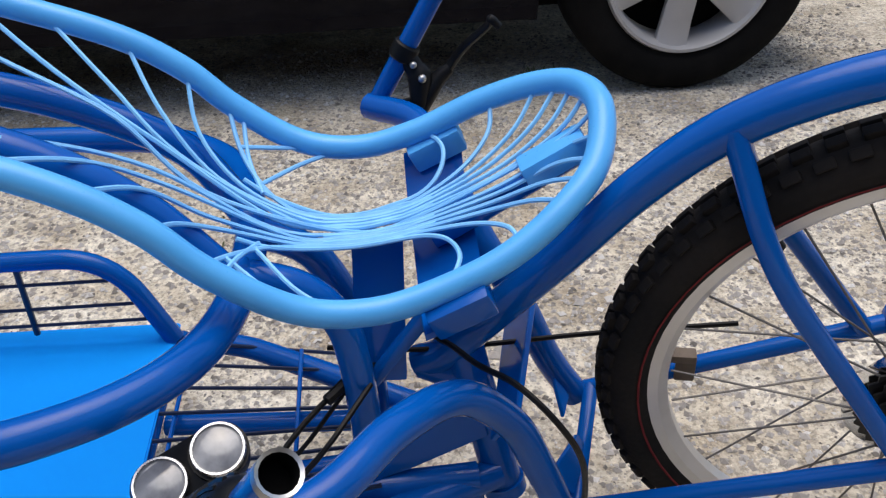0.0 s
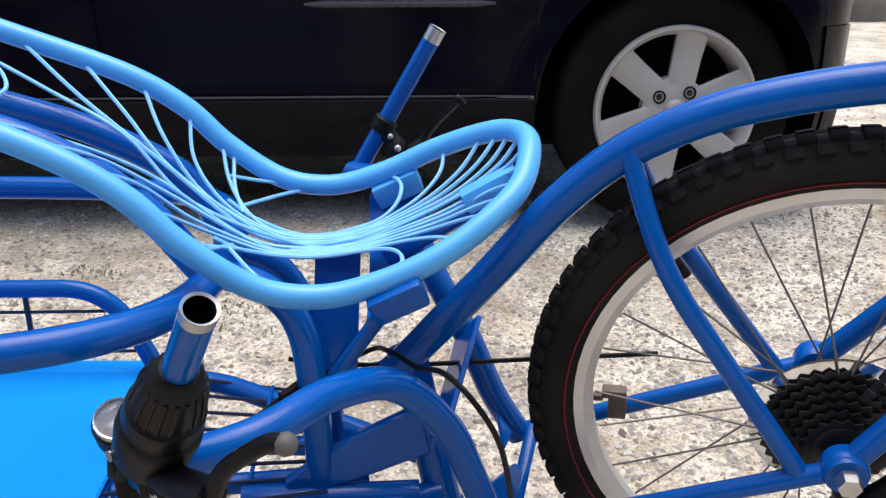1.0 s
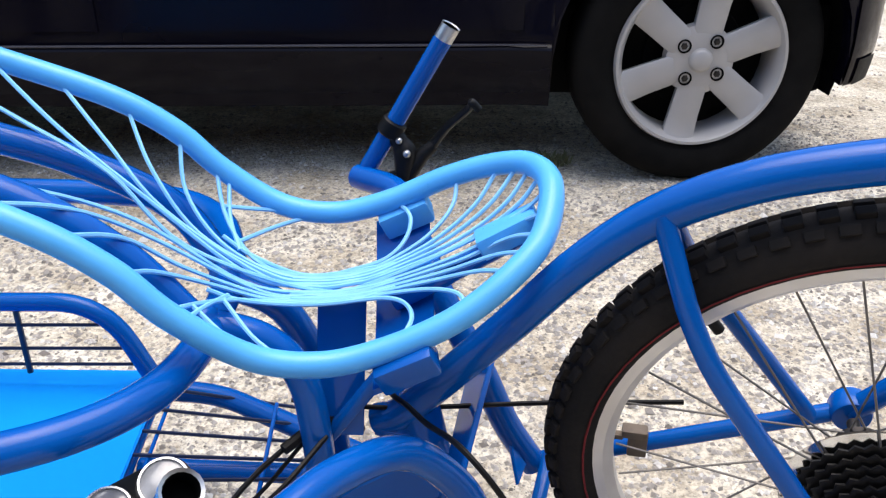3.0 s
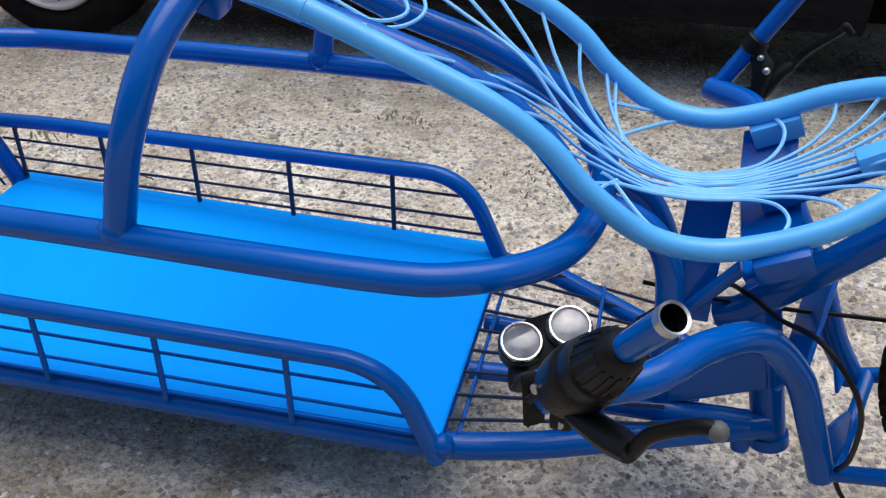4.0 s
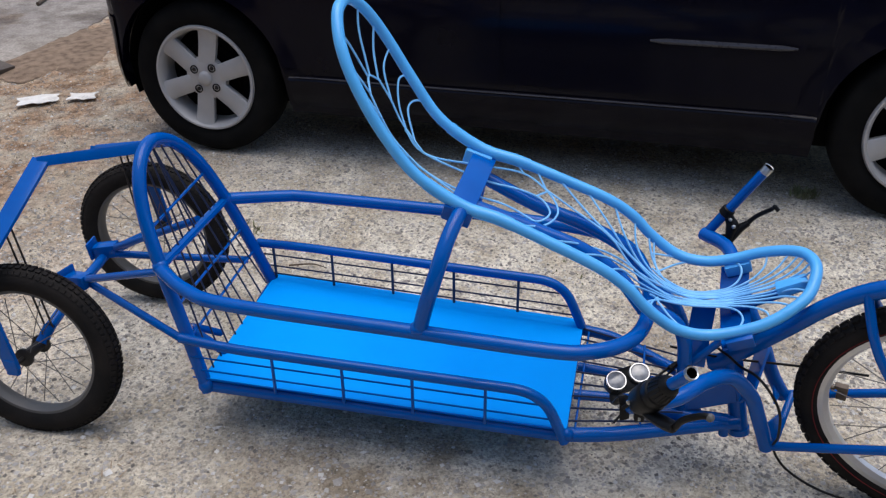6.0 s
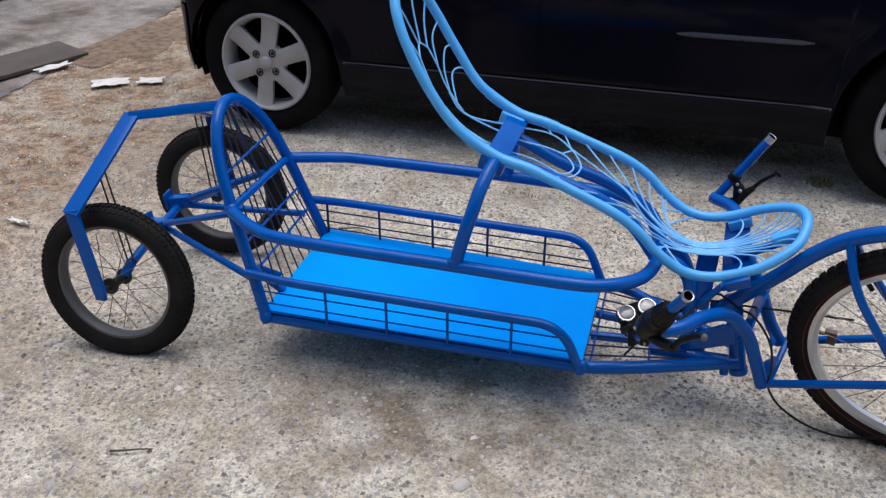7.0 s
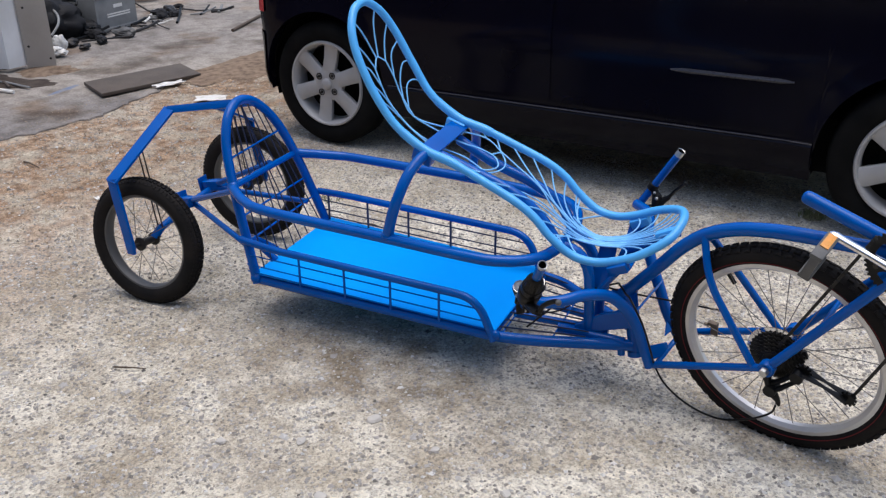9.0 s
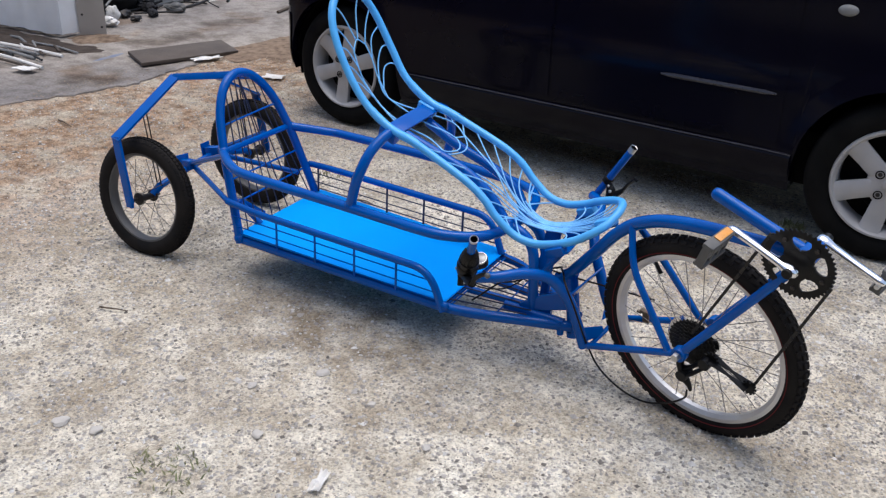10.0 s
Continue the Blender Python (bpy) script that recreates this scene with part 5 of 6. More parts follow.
# ---- the yard's back corner ----
def slab():
    bm = bmesh.new()
    ys = [0.2 + 0.03 * i for i in range(240)]
    edge = []
    for y in ys:
        x = float(np.interp(y, (0.2, 0.9, 1.39, 1.87, 2.95, 7.4), (-4.1, -3.79, -3.67, -3.75, -3.84, -4.2))) - 0.04 * noise.noise((y * 3, 1, 0)) - 0.05 * noise.noise((y * 9, 4, 0)) - 0.03 * noise.noise((y * 31, 2, 0))
        edge.append([bm.verts.new((x, y, ground_z(x, y) + 0.004)), bm.verts.new((x + 0.012, y, ground_z(x, y) - 0.03)), bm.verts.new((-14.0, y, ground_z(-6, y) + 0.014))])
    for a, b in zip(edge, edge[1:]):
        bm.faces.new((a[0], a[2], b[2], b[0]))
        bm.faces.new((a[1], a[0], b[0], b[1]))
    bmesh.ops.recalc_face_normals(bm, faces=bm.faces)
    tagged(link_mesh("pavement", bm, APRON), "pale worn concrete apron with a broken edge", "pavement", kind="structure")


slab()
SL = 0.044


def wall_shed():
    """A sheet wall, folded at its end, with a board nailed on the corner."""
    bm = bmesh.new()
    n = 130
    line = [(-4.955 + 0.0022 * i, 2.020 - 0.0155 * i) for i in range(11)]
    line += [(-4.933 - 3.2 * i / n, 1.857 - 0.31 * i / n + 0.009 * math.sin(i * 0.9)) for i in range(1, n + 1)]
    rows = []
    for i, (x, y) in enumerate(line):
        low = 0.048 + 0.0002 * i + 0.008 * noise.noise((x * 5, y * 5, 0))
        fx, fy = (0.05, 0) if i < 11 else (0, 0.05)
        rows.append([bm.verts.new((x, y, low)), bm.verts.new((x, y, 2.5)), bm.verts.new((x - fx, y + fy, 2.5)), bm.verts.new((x - fx, y + fy, low))])
    for a, b in zip(rows, rows[1:]):
        for j in range(4):
            bm.faces.new((a[j], b[j], b[(j + 1) % 4], a[(j + 1) % 4]))
    bm.faces.new(rows[0][::-1])
    bm.faces.new(rows[-1])
    bmesh.ops.recalc_face_normals(bm, faces=bm.faces)
    wall = tagged(link_mesh("wall_shed", bm, WALLPAINT), "white corrugated sheet wall of an open shed", "wall", kind="structure")
    face = pose(-4.898, 2.088, 0, 0, 0, 54.5)
    bm = bmesh.new()
    add_box(bm, (0.178, 0.022, 2.45), face @ Matrix.Translation((0, 0, 1.255)), 0.003)
    part("corner_board", bm, TAN, wall, "tan plywood corner board with nail heads")
    for x, z in ((-0.06, 0.17), (0.06, 0.08), (-0.05, 0.42), (0.06, 0.47), (-0.06, 0.75), (0.05, 0.86), (0.0, 1.3)):
        bm = bmesh.new()
        lathe(bm, [(0, -0.003), (0.007, -0.002), (0.008, 0.0)], 10, "y")
        part("nail", bm, DARKSTEEL, wall, m=face @ Matrix.Translation((x, -0.011, z)))
    # footing's near-black colour stands in for shadow beneath the sheet
    bm = bmesh.new()
    add_box(bm, (3.0, 0.04, 0.09), Matrix.Translation((-6.55, 1.80, 0.06)) @ Matrix.Rotation(0.097, 4, "Z"), 0.01)
    part("footing", bm, DARK, wall, "recessed footing coloured dark for the shadow under the wall")


wall_shed()
board = thing("loose_board", "dark brown weathered board lying on the concrete", "board", pose(-3.987, 2.084, 0.043, 0, 0.6, 76))
bm = bmesh.new()
add_box(bm, (0.685, 0.345, 0.022), None, 0.003)
for v in bm.verts:
    v.co.x += 0.22 * v.co.y
    v.co.z += 0.004 * noise.noise(v.co * 6)
part("plank", bm, WOOD, board)


def earth_patch(name, cx, cy, rx, ry, turn, h, seed, mat, label, category):
    """A ragged, low heap that thins out to nothing at its edge."""
    bm = bmesh.new()
    rings, n = 12, 56
    rows = []
    for i in range(rings + 1):
        f = i / rings
        row = []
        for k in range(n):
            a = 2 * math.pi * k / n
            c, si = math.cos(a), math.sin(a)
            w = f * (1 + 0.35 * noise.noise((c * 1.3 + seed, si * 1.3, 0)) + 0.18 * noise.noise((c * 4, si * 4, seed)))
            x, y = w * rx * c, w * ry * si
            z = h * (1 - f ** 1.5) * (0.75 + 0.6 * noise.noise((x * 9, y * 9, seed))) - 0.012 * f ** 6
            row.append(bm.verts.new((x, y, z)))
        rows.append(row)
    for a, b in zip(rows[1:], rows[2:]):
        for k in range(n):
            bm.faces.new((a[k], b[k], b[(k + 1) % n], a[(k + 1) % n]))
    bm.faces.new(rows[1])
    for v in rows[0]:
        bm.verts.remove(v)
    bmesh.ops.recalc_face_normals(bm, faces=bm.faces)
    ob = link_mesh(name, bm, mat)
    ob.matrix_basis = pose(cx, cy, ground_z(cx, cy) + 0.005, 0, 0, turn)
    return tagged(ob, label, category, kind="stuff")


DARKSOIL = material("dark_brown_soil", (0.045, 0.034, 0.027), 0.9, second=(0.10, 0.08, 0.064), scale=14, fine=120, bump=0.6, gloss=0.2)
BROWNSOIL = material("dry_brown_soil", (0.25, 0.18, 0.125), 0.95, second=(0.11, 0.075, 0.05), scale=22, fine=140, bump=0.8, amount=0.9, gloss=0.2)
BLUESTAIN = material("spilt_blue_paint", (0.12, 0.15, 0.22), 0.6, second=(0.20, 0.195, 0.20), scale=14, fine=90, bump=0.1, amount=0.9)
earth_patch("dark_soil", -5.30, 1.66, 0.72, 0.20, 6, 0.022, 1.0, DARKSOIL, "dark soil along the foot of the shed wall", "soil")
earth_patch("dark_soil", -4.66, 1.70, 0.26, 0.14, 30, 0.020, 2.0, DARKSOIL, "dark soil spilling onto the concrete", "soil")
earth_patch("brown_soil", -4.76, 2.02, 0.24, 0.17, 52, 0.026, 3.0, BROWNSOIL, "dry brown soil heaped by the shed corner", "soil")
earth_patch("brown_soil", -3.66, 2.75, 0.26, 0.62, 6, 0.014, 4.0, BROWNSOIL, "brown soil drifted over the concrete edge", "soil")
earth_patch("paint_stain", -4.29, 1.74, 0.035, 0.20, 10, 0.003, 6.0, BLUESTAIN, "faint blue paint stain on the concrete", "stain")


def paper(x, y, size, turn, label, z=None):
    bm = bmesh.new()
    n = 8
    g = [[bm.verts.new(((i / n - 0.5) * size[0] * (1 + 0.1 * math.sin(j)), (j / n - 0.5) * size[1] * (1 + 0.12 * math.cos(i * 1.3)), 0.008 + 0.012 * noise.noise((i * 0.4 + x * 5, j * 0.4 + y, 1)))) for j in range(n + 1)] for i in range(n + 1)]
    for i in range(n):
        for j in range(n):
            bm.faces.new((g[i][j], g[i + 1][j], g[i + 1][j + 1], g[i][j + 1]))
    ext = bmesh.ops.extrude_face_region(bm, geom=list(bm.faces))["geom"]
    bmesh.ops.translate(bm, vec=(0, 0, 0.003), verts=[v for v in ext if isinstance(v, bmesh.types.BMVert)])
    bmesh.ops.recalc_face_normals(bm, faces=bm.faces)
    ob = link_mesh("paper_sheet", bm, PAPER, smooth=False)
    ob.matrix_basis = pose(x, y, (ground_z(x, y) if z is None else z) + 0.003, 0, 0, turn)
    return tagged(ob, label, "paper", "scattered litter")


paper(-3.33, 1.94, (0.17, 0.12), 35, "torn white paper sheet on the gravel")
paper(-3.15, 2.02, (0.12, 0.09), 20, "small white paper scrap on the gravel")
paper(-3.76, 2.07, (0.19, 0.06), 74, "white paper strip beside the board", 0.030)
paper(-2.70, 0.52, (0.09, 0.022), -10, "thin white litter strip on the gravel")
paper(-4.34, 1.17, (0.13, 0.08), 15, "white paper scrap on the concrete", SL - 0.01)
paper(-0.61, -0.64, (0.025, 0.07), 12, "narrow white litter scrap on the gravel")


def stone(x, y, r, seed, label, mat=STONE, flat=0.5):
    bm = bmesh.new()
    bmesh.ops.create_icosphere(bm, subdivisions=3, radius=r)
    for v in bm.verts:
        v.co *= 1 + 0.38 * noise.noise(v.co / r * 1.1 + Vector((seed, 0, 0))) + 0.16 * noise.noise(v.co / r * 2.6 + Vector((0, seed, 0)))
        v.co.x *= 1.25
        v.co.z = min(v.co.z * flat, r * 0.34 + 0.1 * v.co.x)
    ob = link_mesh("stone", bm, mat)
    ob.matrix_basis = pose(x, y, ground_z(x, y) + r * flat * 0.10, 0, 0, seed * 40)
    return tagged(ob, label, "stone", "stones on the gravel")


for k, (x, y, r) in enumerate(((-0.90, -0.27, 0.015), (-1.30, -0.83, 0.018), (-0.48, -0.38, 0.011), (-1.83, -0.69, 0.014), (-0.70, -0.31, 0.010), (-1.20, -0.80, 0.013), (-1.02, -0.43, 0.012), (-0.86, -0.58, 0.014), (-1.20, -0.52, 0.011))):
    stone(x, y, r, k + 1.3, "pale angular stone half sunk in the gravel")


def twig(pts, r, label):
    p = [Vector((x, y, ground_z(x, y) + z)) for x, y, z in pts]
    ob = link_mesh("twig", sweep(bmesh.new(), spline(p, 5), [r * (1 - 0.5 * i / (5 * (len(p) - 1))) for i in range(5 * (len(p) - 1) + 1)], 6), TWIG)
    return tagged(ob, label, "twig", "twigs on the gravel")


twig([(-1.697, -0.394, 0.006), (-1.665, -0.386, 0.009), (-1.635, -0.372, 0.008), (-1.606, -0.360, 0.006)], 0.003, "thin dry brown twig lying on gravel")
twig([(-3.42, 0.72, 0.005), (-3.36, 0.71, 0.008), (-3.28, 0.69, 0.005)], 0.005, "short dark twig on brown earth")
twig([(-1.62, 0.78, 0.005), (-1.55, 0.80, 0.007), (-1.50, 0.79, 0.005)], 0.003, "short dry twig on the gravel")


# junk heap in the shed's mouth
def junk(name, bm, mat, m, label, category, smooth=True):
    ob = link_mesh(name, bm, mat, smooth)
    ob.matrix_basis = m
    return tagged(ob, label, category, "junk heap")


crate = thing("plastic_crate", "grey plastic crate with a pale faded print, in the junk heap", "crate", pose(-5.60, 3.20, SL, 0, 0, 95), "junk heap")
bm = bmesh.new()
for sx, sy, px, py in ((0.42, 0.02, 0, -0.24), (0.42, 0.02, 0, 0.24), (0.02, 0.48, -0.20, 0), (0.02, 0.48, 0.20, 0)):
    add_box(bm, (sx, sy, 0.27), Matrix.Translation((px, py, 0.137)), 0.004)
add_box(bm, (0.40, 0.47, 0.015), Matrix.Translation((0, 0, 0.012)))
part("crate_body", bm, GREYJUNK, crate)
for z in (0.262, 0.020):
    for y in (-0.252, 0.252):
        box("crate_rib", (0.45, 0.014, 0.022), Matrix.Translation((0, y, z)), GREYJUNK, crate, "", 0.003)
for x in (-0.215, 0.215):
    box("crate_rib", (0.022, 0.50, 0.27), Matrix.Translation((x, 0, 0.14)), GREYJUNK, crate, "", 0.003)
for z, w in ((0.185, 0.10), (0.130, 0.26), (0.112, 0.26)):
    box("print_bar", (w, 0.002, 0.026 if w < 0.2 else 0.010), Matrix.Translation((0.02, -0.2515, z)), PAPER, crate, "pale faded print bar", 0.0)


def lump(name, x, y, z, r, seed, mat, label, category, squash=(1, 1, 0.8)):
    bm = bmesh.new()
    bmesh.ops.create_icosphere(bm, subdivisions=4, radius=1)
    for v in bm.verts:
        v.co *= 1 + 0.35 * noise.noise(v.co * 1.6 + Vector((seed, 0, 0))) + 0.15 * noise.noise(v.co * 4 + Vector((0, seed, 0)))
        v.co = Vector((v.co.x * r * squash[0], v.co.y * r * squash[1], max(v.co.z, -0.75) * r * squash[2]))
    return junk(name, bm, mat, pose(x, y, z + r * squash[2] * 0.74, 0, 0, seed * 50), label, category)


lump("black_sack", -5.55, 2.75, SL, 0.22, 1.0, SACK, "sagging black sack in the junk heap", "sack")
lump("black_sack", -5.95, 3.05, SL, 0.28, 2.0, SACK, "sagging black sack in the junk heap", "sack")
lump("dark_rag", -5.68, 3.30, SL + 0.20, 0.14, 3.0, SACK, "black cloth bundle stuffed in the crate", "cloth", (1, 1.3, 1.0))
lump("white_rag", -5.04, 2.33, SL, 0.055, 4.0, PAPER, "crumpled white rag on the concrete", "rag", (1.3, 0.9, 0.6))
lump("white_rag", -5.12, 2.44, SL, 0.05, 5.0, PAPER, "crumpled white rag on the concrete", "rag", (1, 0.7, 1.3))
lump("dark_rag", -5.38, 2.95, SL, 0.10, 6.0, SACK, "dark crumpled cloth beside the crate", "cloth", (1.2, 1, 0.6))
lump("dark_rag", -5.42, 3.75, SL, 0.07, 7.0, SACK, "dark crumpled cloth beside the crate", "cloth", (1.2, 1, 0.6))
lump("black_sack", -6.35, 2.6, SL, 0.40, 8.0, SACK, "large black sack deep in the shed", "sack", (1, 1, 1.3))
lump("black_sack", -6.6, 3.4, SL, 0.42, 9.0, SACK, "large black sack deep in the shed", "sack", (1, 1.2, 1.2))
for k in range(16):
    x, y = -5.15 - random.random() * 0.9, 2.35 + random.random() * 1.7
    a = random.random() * math.pi
    L = 0.10 + random.random() * 0.16
    c, s = math.cos(a) * L, math.sin(a) * L
    junk("metal_bar", sweep(bmesh.new(), [(-c, -s, 0.010), (0, 0, 0.014), (c, s, 0.012 + 0.07 * random.random())], 0.006 + 0.008 * random.random(), 7), random.choice((DARKSTEEL, GREYJUNK, BLACK, GREYJUNK)), pose(x, y, SL), "loose metal bar in the junk heap", "scrap")
for k, (a, b, r) in enumerate((((-5.50, 1.40), (-4.48, 1.525), 0.011), ((-5.45, 1.36), (-4.62, 1.46), 0.009), ((-5.20, 1.27), (-4.31, 1.262), 0.011), ((-5.10, 1.18), (-4.40, 1.235), 0.008), ((-5.30, 1.33), (-4.55, 1.38), 0.010))):
    dx, dy = b[0] - a[0], b[1] - a[1]
    half = math.hypot(dx, dy) / 2
    line = [(-half, 0, r), (-half * 0.3, 0.006, r + 0.008), (half * 0.4, -0.004, r + 0.012), (half, 0, r)]
    junk("metal_bar", sweep(bmesh.new(), spline(line, 4), r, 7), (PAPER, GREYJUNK, PAPER, WOOD, GREYJUNK)[k], pose((a[0] + b[0]) / 2, (a[1] + b[1]) / 2, 0.026, 0, 0, math.degrees(math.atan2(dy, dx))), "long pale offcut bar on the concrete", "scrap")
for k, (x, y) in enumerate(((-5.02, 2.57), (-5.08, 2.78), (-5.08, 3.01), (-5.16, 3.1), (-5.2, 2.62), (-5.25, 2.9), (-5.42, 3.66), (-5.35, 3.85), (-5.5, 3.95), (-5.62, 4.2))):
    lump("scrap_lump", x, y, SL, 0.035 + 0.015 * (k % 3), 20.0 + k, (DARKSTEEL, SACK, PEDALGREY, SACK)[(k * 3) % 4], "small crumpled scrap beside the junk heap", "scrap", (1.4, 0.8, 0.6))
for k in range(26):
    x, y = -5.05 - random.random() * 0.5, 2.3 + random.random() * 1.9
    a = random.random() * math.pi
    L = 0.05 + random.random() * 0.14
    c, s = math.cos(a) * L, math.sin(a) * L
    junk("metal_bar", sweep(bmesh.new(), [(-c, -s, 0.010), (0, 0, 0.02), (c, s, 0.012 + 0.05 * random.random())], 0.005 + 0.007 * random.random(), 7), (DARKSTEEL, BLACK, GREYJUNK, DARKSTEEL, PAPER)[k % 5], pose(x, y, SL), "loose metal bar in the junk heap", "scrap")
for k in range(3):
    line = [(0.25 * math.cos(0.5 * i) * (1 - 0.03 * i), 0.22 * math.sin(0.5 * i + k), 0.10 + 0.16 * abs(math.sin(0.37 * i + k))) for i in range(14)]
    junk("old_cable", sweep(bmesh.new(), spline(line, 4), 0.009, 7), (GREYJUNK, BLACK, BLACK)[k], pose(-5.45 - 0.2 * k, 2.45 + 0.25 * k, SL), "coiled old cable tangled in the junk", "cable")
for k in range(14):
    x, y = -4.62 - random.random() * 0.55, 1.22 + random.random() * 0.42
    L = 0.08 + 0.16 * random.random()
    junk("offcut_strip", sweep(bmesh.new(), [(-L, 0, 0.006), (0, 0.01, 0.012 + 0.01 * random.random()), (L, 0, 0.008)], 0.005 + 0.004 * random.random(), 6), (GREYJUNK, WOOD, PAPER, DARKSTEEL)[k % 4], pose(x, y, SL - 0.012, 0, 0, -35 + 50 * random.random()), "thin offcut strip on the concrete", "scrap")
# wheel disc, blocks and a long rod further back
bm = bmesh.new()
lathe(bm, [(0.0, -0.02), (0.05, -0.03), (0.06, -0.01), (0.10, -0.012), (0.11, -0.035), (0.135, -0.03), (0.14, 0.02), (0.0, 0.02)], 30)
junk("wheel_trim", bm, GREYJUNK, pose(-6.15, 4.35, SL + 0.16, -20, 0, 35), "round grey wheel trim leaning in the junk", "wheel trim")
for k, (x, y, sx, sy, sz) in enumerate(((-6.30, 5.05, 0.30, 0.22, 0.20), (-6.25, 5.40, 0.34, 0.30, 0.22), (-6.30, 5.85, 0.40, 0.22, 0.12), (-6.35, 6.3, 0.22, 0.3, 0.14))):
    bm = bmesh.new()
    add_box(bm, (sx, sy, sz), Matrix.Translation((0, 0, sz / 2)), 0.02)
    junk("concrete_block", bm, CONCRETE if k < 2 else DARK, pose(x, y, SL, 0, 0, 12 * k), "grey block beside the junk heap", "block")
lump("red_can", -6.0, 7.6, SL, 0.13, 12.0, RED, "small red fuel can far back", "can", (0.8, 0.8, 1.2))
junk("long_rod", sweep(bmesh.new(), [(-0.27, 0, 0.015), (0.40, 0, 0.015)], 0.012, 8), TWIG, pose(-4.536, 3.77, SL, 0, 0, 108.5), "long dark rod lying on the concrete", "rod")
bm = bmesh.new()
add_box(bm, (0.06, 6.0, 2.4), Matrix.Translation((-8.9, 5.0, 1.2)))
tagged(link_mesh("wall_back", bm, DARK, False), "dark back wall of the shed", "wall", kind="structure")

# unseen wall added behind the camera to block low sky and darken reflections
bm = bmesh.new()
add_box(bm, (34.0, 0.30, 4.4), Matrix.Translation((-1.0, -5.6, 2.2)), 0.01)
tagged(link_mesh("wall_unseen", bm, WOOD), "plain dark wall added out of view to darken the near side", "wall", kind="structure")
# low wall and greenery beyond the car's nose
bm = bmesh.new()
add_box(bm, (9.0, 0.25, 0.42), Matrix.Translation((6.8, 8.2, 0.2)), 0.02)
tagged(link_mesh("wall_garden", bm, CONCRETE), "low grey concrete garden wall", "wall", kind="structure")


def blades(name, cx, cy, rx, ry, count, h, mat, label, category, seed, spread=1.0):
    rng = random.Random(seed)
    verts, faces = [], []
    for _ in range(count):
        a, r = rng.random() * 2 * math.pi, math.sqrt(rng.random())
        x, y = cx + rx * r * math.cos(a), cy + ry * r * math.sin(a)
        z = ground_z(x, y)
        hh = h * (0.4 + 0.8 * rng.random())
        t = rng.random() * 2 * math.pi
        w = hh * 0.10 + 0.0012
        dx, dy = math.cos(t), math.sin(t)
        lean = spread * hh * (0.2 + 0.8 * rng.random())
        b = rng.random() * 2 * math.pi
        lx, ly = lean * math.cos(b), lean * math.sin(b)
        k = len(verts)
        verts += [(x - dx * w, y - dy * w, z), (x + dx * w, y + dy * w, z), (x + lx * 0.5 + dx * w * 0.8, y + ly * 0.5 + dy * w * 0.8, z + hh * 0.7), (x + lx * 0.5 - dx * w * 0.8, y + ly * 0.5 - dy * w * 0.8, z + hh * 0.7), (x + lx, y + ly, z + hh)]
        faces += [(k, k + 1, k + 2, k + 3), (k + 3, k + 2, k + 4)]
    me = bpy.data.meshes.new(name)
    me.from_pydata(verts, [], faces)
    me.materials.append(mat)
    return tagged(new(name, me), label, category, kind="stuff")


blades("weeds", -0.93, -0.80, 0.10, 0.08, 110, 0.013, LEAF, "small patch of green weeds in gravel", "weeds", 1, 2.0)
blades("weeds", -1.07, 1.21, 0.07, 0.06, 45, 0.010, LEAF, "sparse green weeds in gravel", "weeds", 2)
blades("weeds", -0.72, 0.95, 0.12, 0.10, 50, 0.009, LEAF, "sparse green weeds in gravel", "weeds", 3)
blades("weeds", -0.02, 1.62, 0.05, 0.04, 120, 0.025, LEAF, "small green weed tuft near the car", "weeds", 4)
blades("weeds", -1.85, 0.95, 0.06, 0.05, 40, 0.022, LEAF, "dry weed tuft in gravel", "weeds", 5)
blades("grass", 7.0, 10.2, 5.0, 1.7, 5000, 0.55, LEAF, "tall green grass beyond the low wall", "grass", 6)
straw = material("dry_straw", (0.33, 0.25, 0.165), 0.9, second=(0.22, 0.155, 0.095), scale=30, fine=200, bump=0.2)
blades("dry_grass", -3.05, 1.35, 0.95, 1.5, 6500, 0.009, straw, "flattened dry brown grass and straw", "dry grass", 7, 4.0)
blades("dry_grass", -2.6, -0.05, 1.0, 0.7, 700, 0.007, straw, "sparse flattened dry straw on gravel", "dry grass", 8, 4.0)


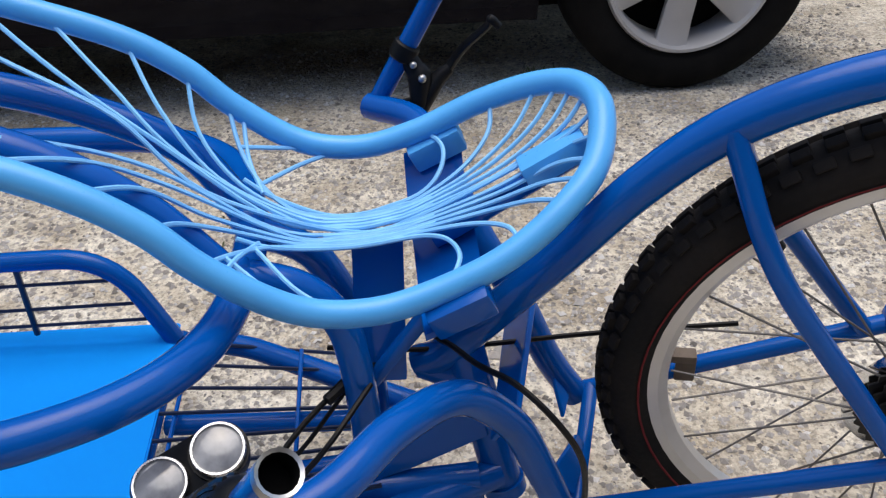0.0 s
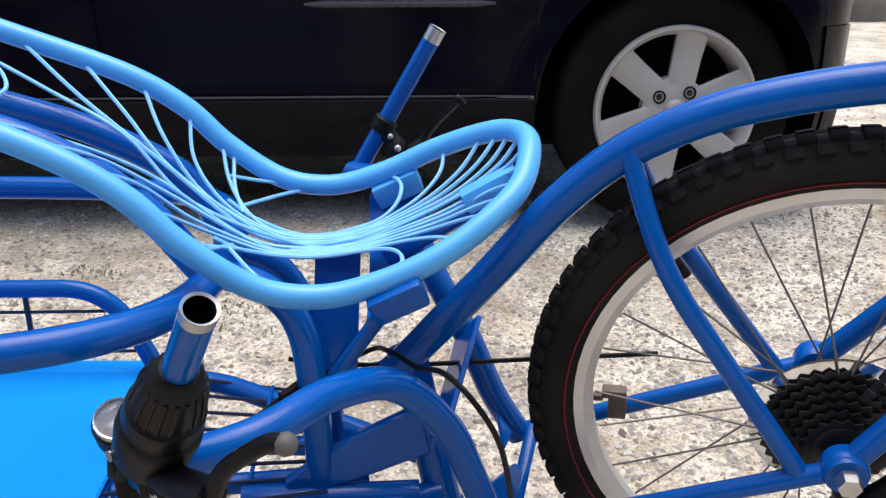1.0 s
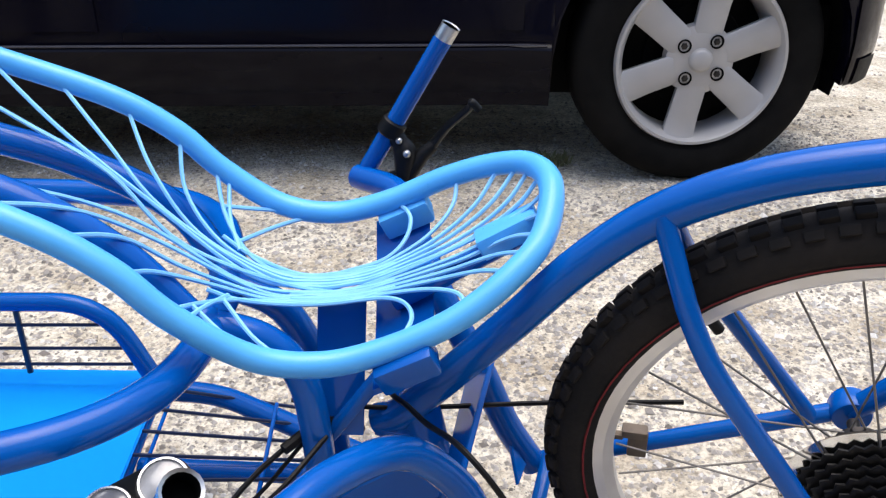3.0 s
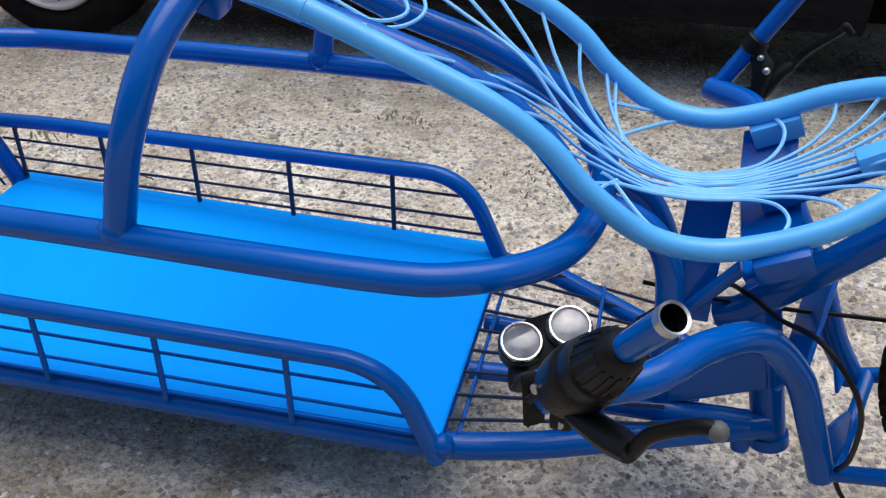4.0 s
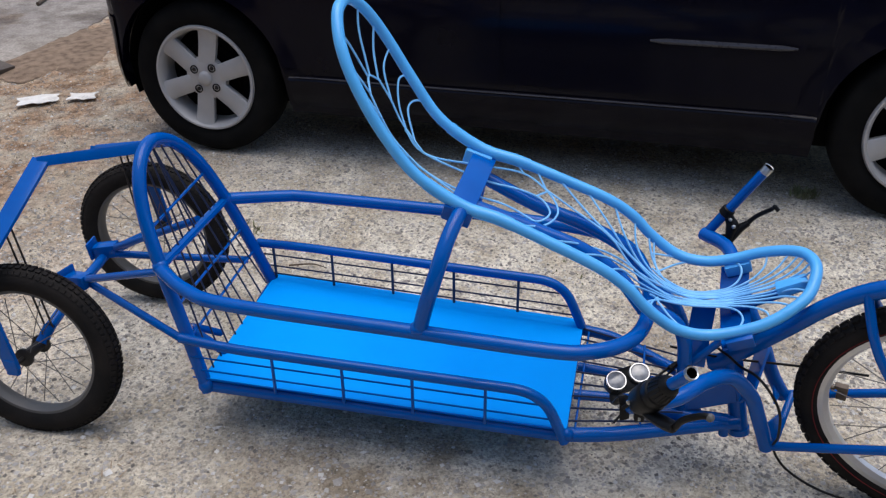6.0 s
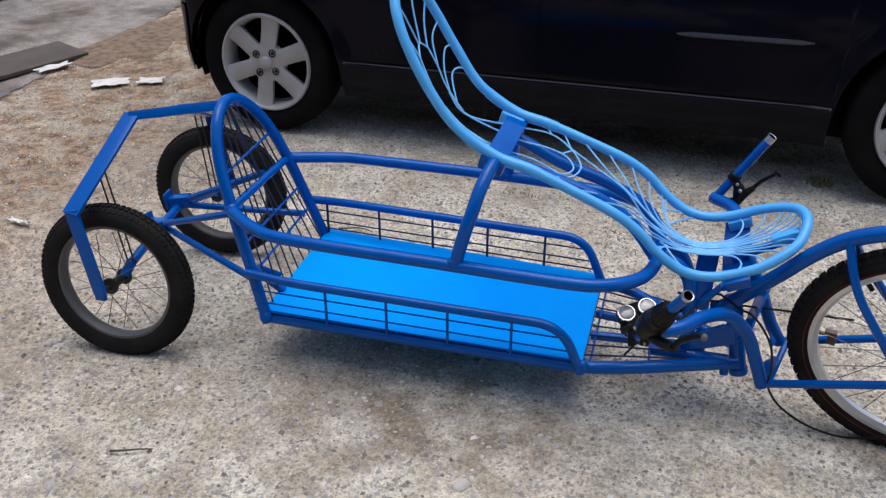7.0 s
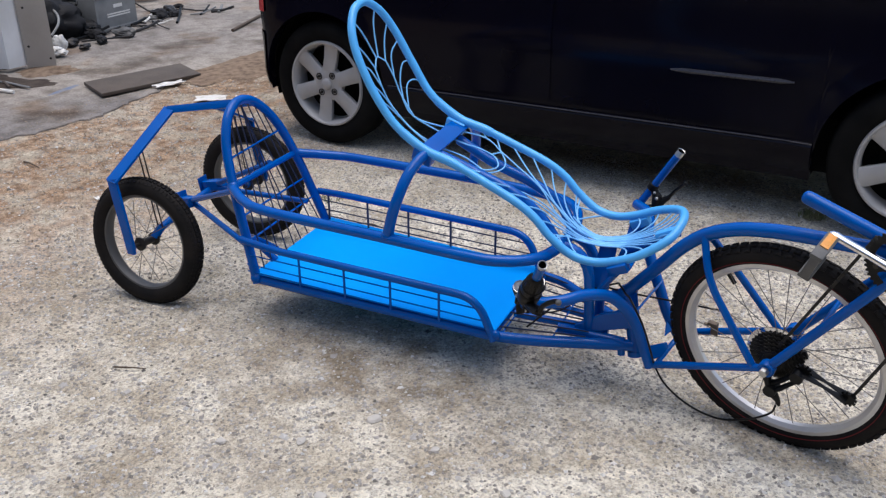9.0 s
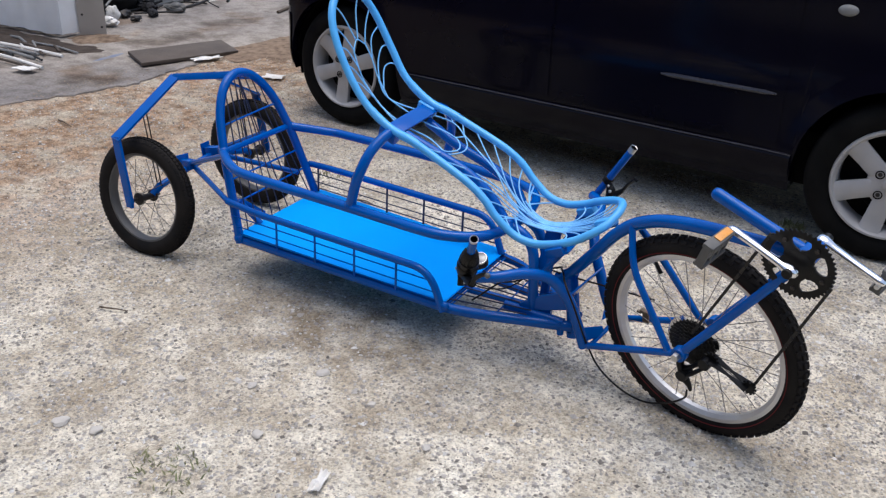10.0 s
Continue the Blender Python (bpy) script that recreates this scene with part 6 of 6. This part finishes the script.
def pebbles(name, count, box_xy, rmin, rmax, seed, label):
    rng = np.random.default_rng(seed)
    base = np.array([(1, 0, 0), (-1, 0, 0), (0, 1, 0), (0, -1, 0), (0, 0, 1), (0, 0, -0.6)], float)
    tri = np.array([(0, 2, 4), (2, 1, 4), (1, 3, 4), (3, 0, 4)])
    x0, x1, y0, y1 = box_xy
    xs, ys = rng.uniform(x0, x1, count), rng.uniform(y0, y1, count)
    rr = rmin + (rmax - rmin) * rng.random(count) ** 2.4
    verts = np.empty((count, 6, 3))
    for i in range(count):
        v = base * (rr[i] * rng.uniform(0.7, 1.3, 3)) * rng.uniform(0.75, 1.25, (6, 1))
        a = rng.random() * 6.283
        c, s = math.cos(a), math.sin(a)
        v = np.stack([v[:, 0] * c - v[:, 1] * s, v[:, 0] * s + v[:, 1] * c, v[:, 2] * 0.65], 1)
        x, y = xs[i], ys[i]
        z = ground_z(x, y) + 0.007 * noise.noise((x * 2.1, y * 2.1, 0)) + 0.003 * noise.noise((x * 9, y * 9, 3)) - 0.003
        verts[i] = v + (x, y, z + rr[i] * 0.12)
    faces = (tri[None] + (np.arange(count) * 6)[:, None, None]).reshape(-1, 3)
    me = bpy.data.meshes.new(name)
    me.from_pydata(verts.reshape(-1, 3).tolist(), [], faces.tolist())
    me.materials.append(PEBBLES)
    return tagged(new(name, me), label, "gravel", kind="stuff")


pebbles("gravel", 90000, (-2.6, 0.9, -1.3, 2.0), 0.0016, 0.0072, 1, "fine mixed pale and dark gravel")
pebbles("gravel", 14000, (-4.0, 3.2, 0.6, 5.0), 0.003, 0.009, 2, "coarser pale gravel further off")
pebbles("gravel", 9000, (-0.75, 0.6, 0.1, 1.4), 0.0016, 0.0065, 3, "fine mixed gravel beside the tricycle")
pebbles("gravel", 2600, (-3.2, 1.2, -1.4, 2.2), 0.005, 0.012, 4, "scattered larger gravel stones")
pebbles("gravel", 7000, (-3.7, -2.4, -0.9, 2.4), 0.002, 0.008, 5, "loose grit on the brown earth")
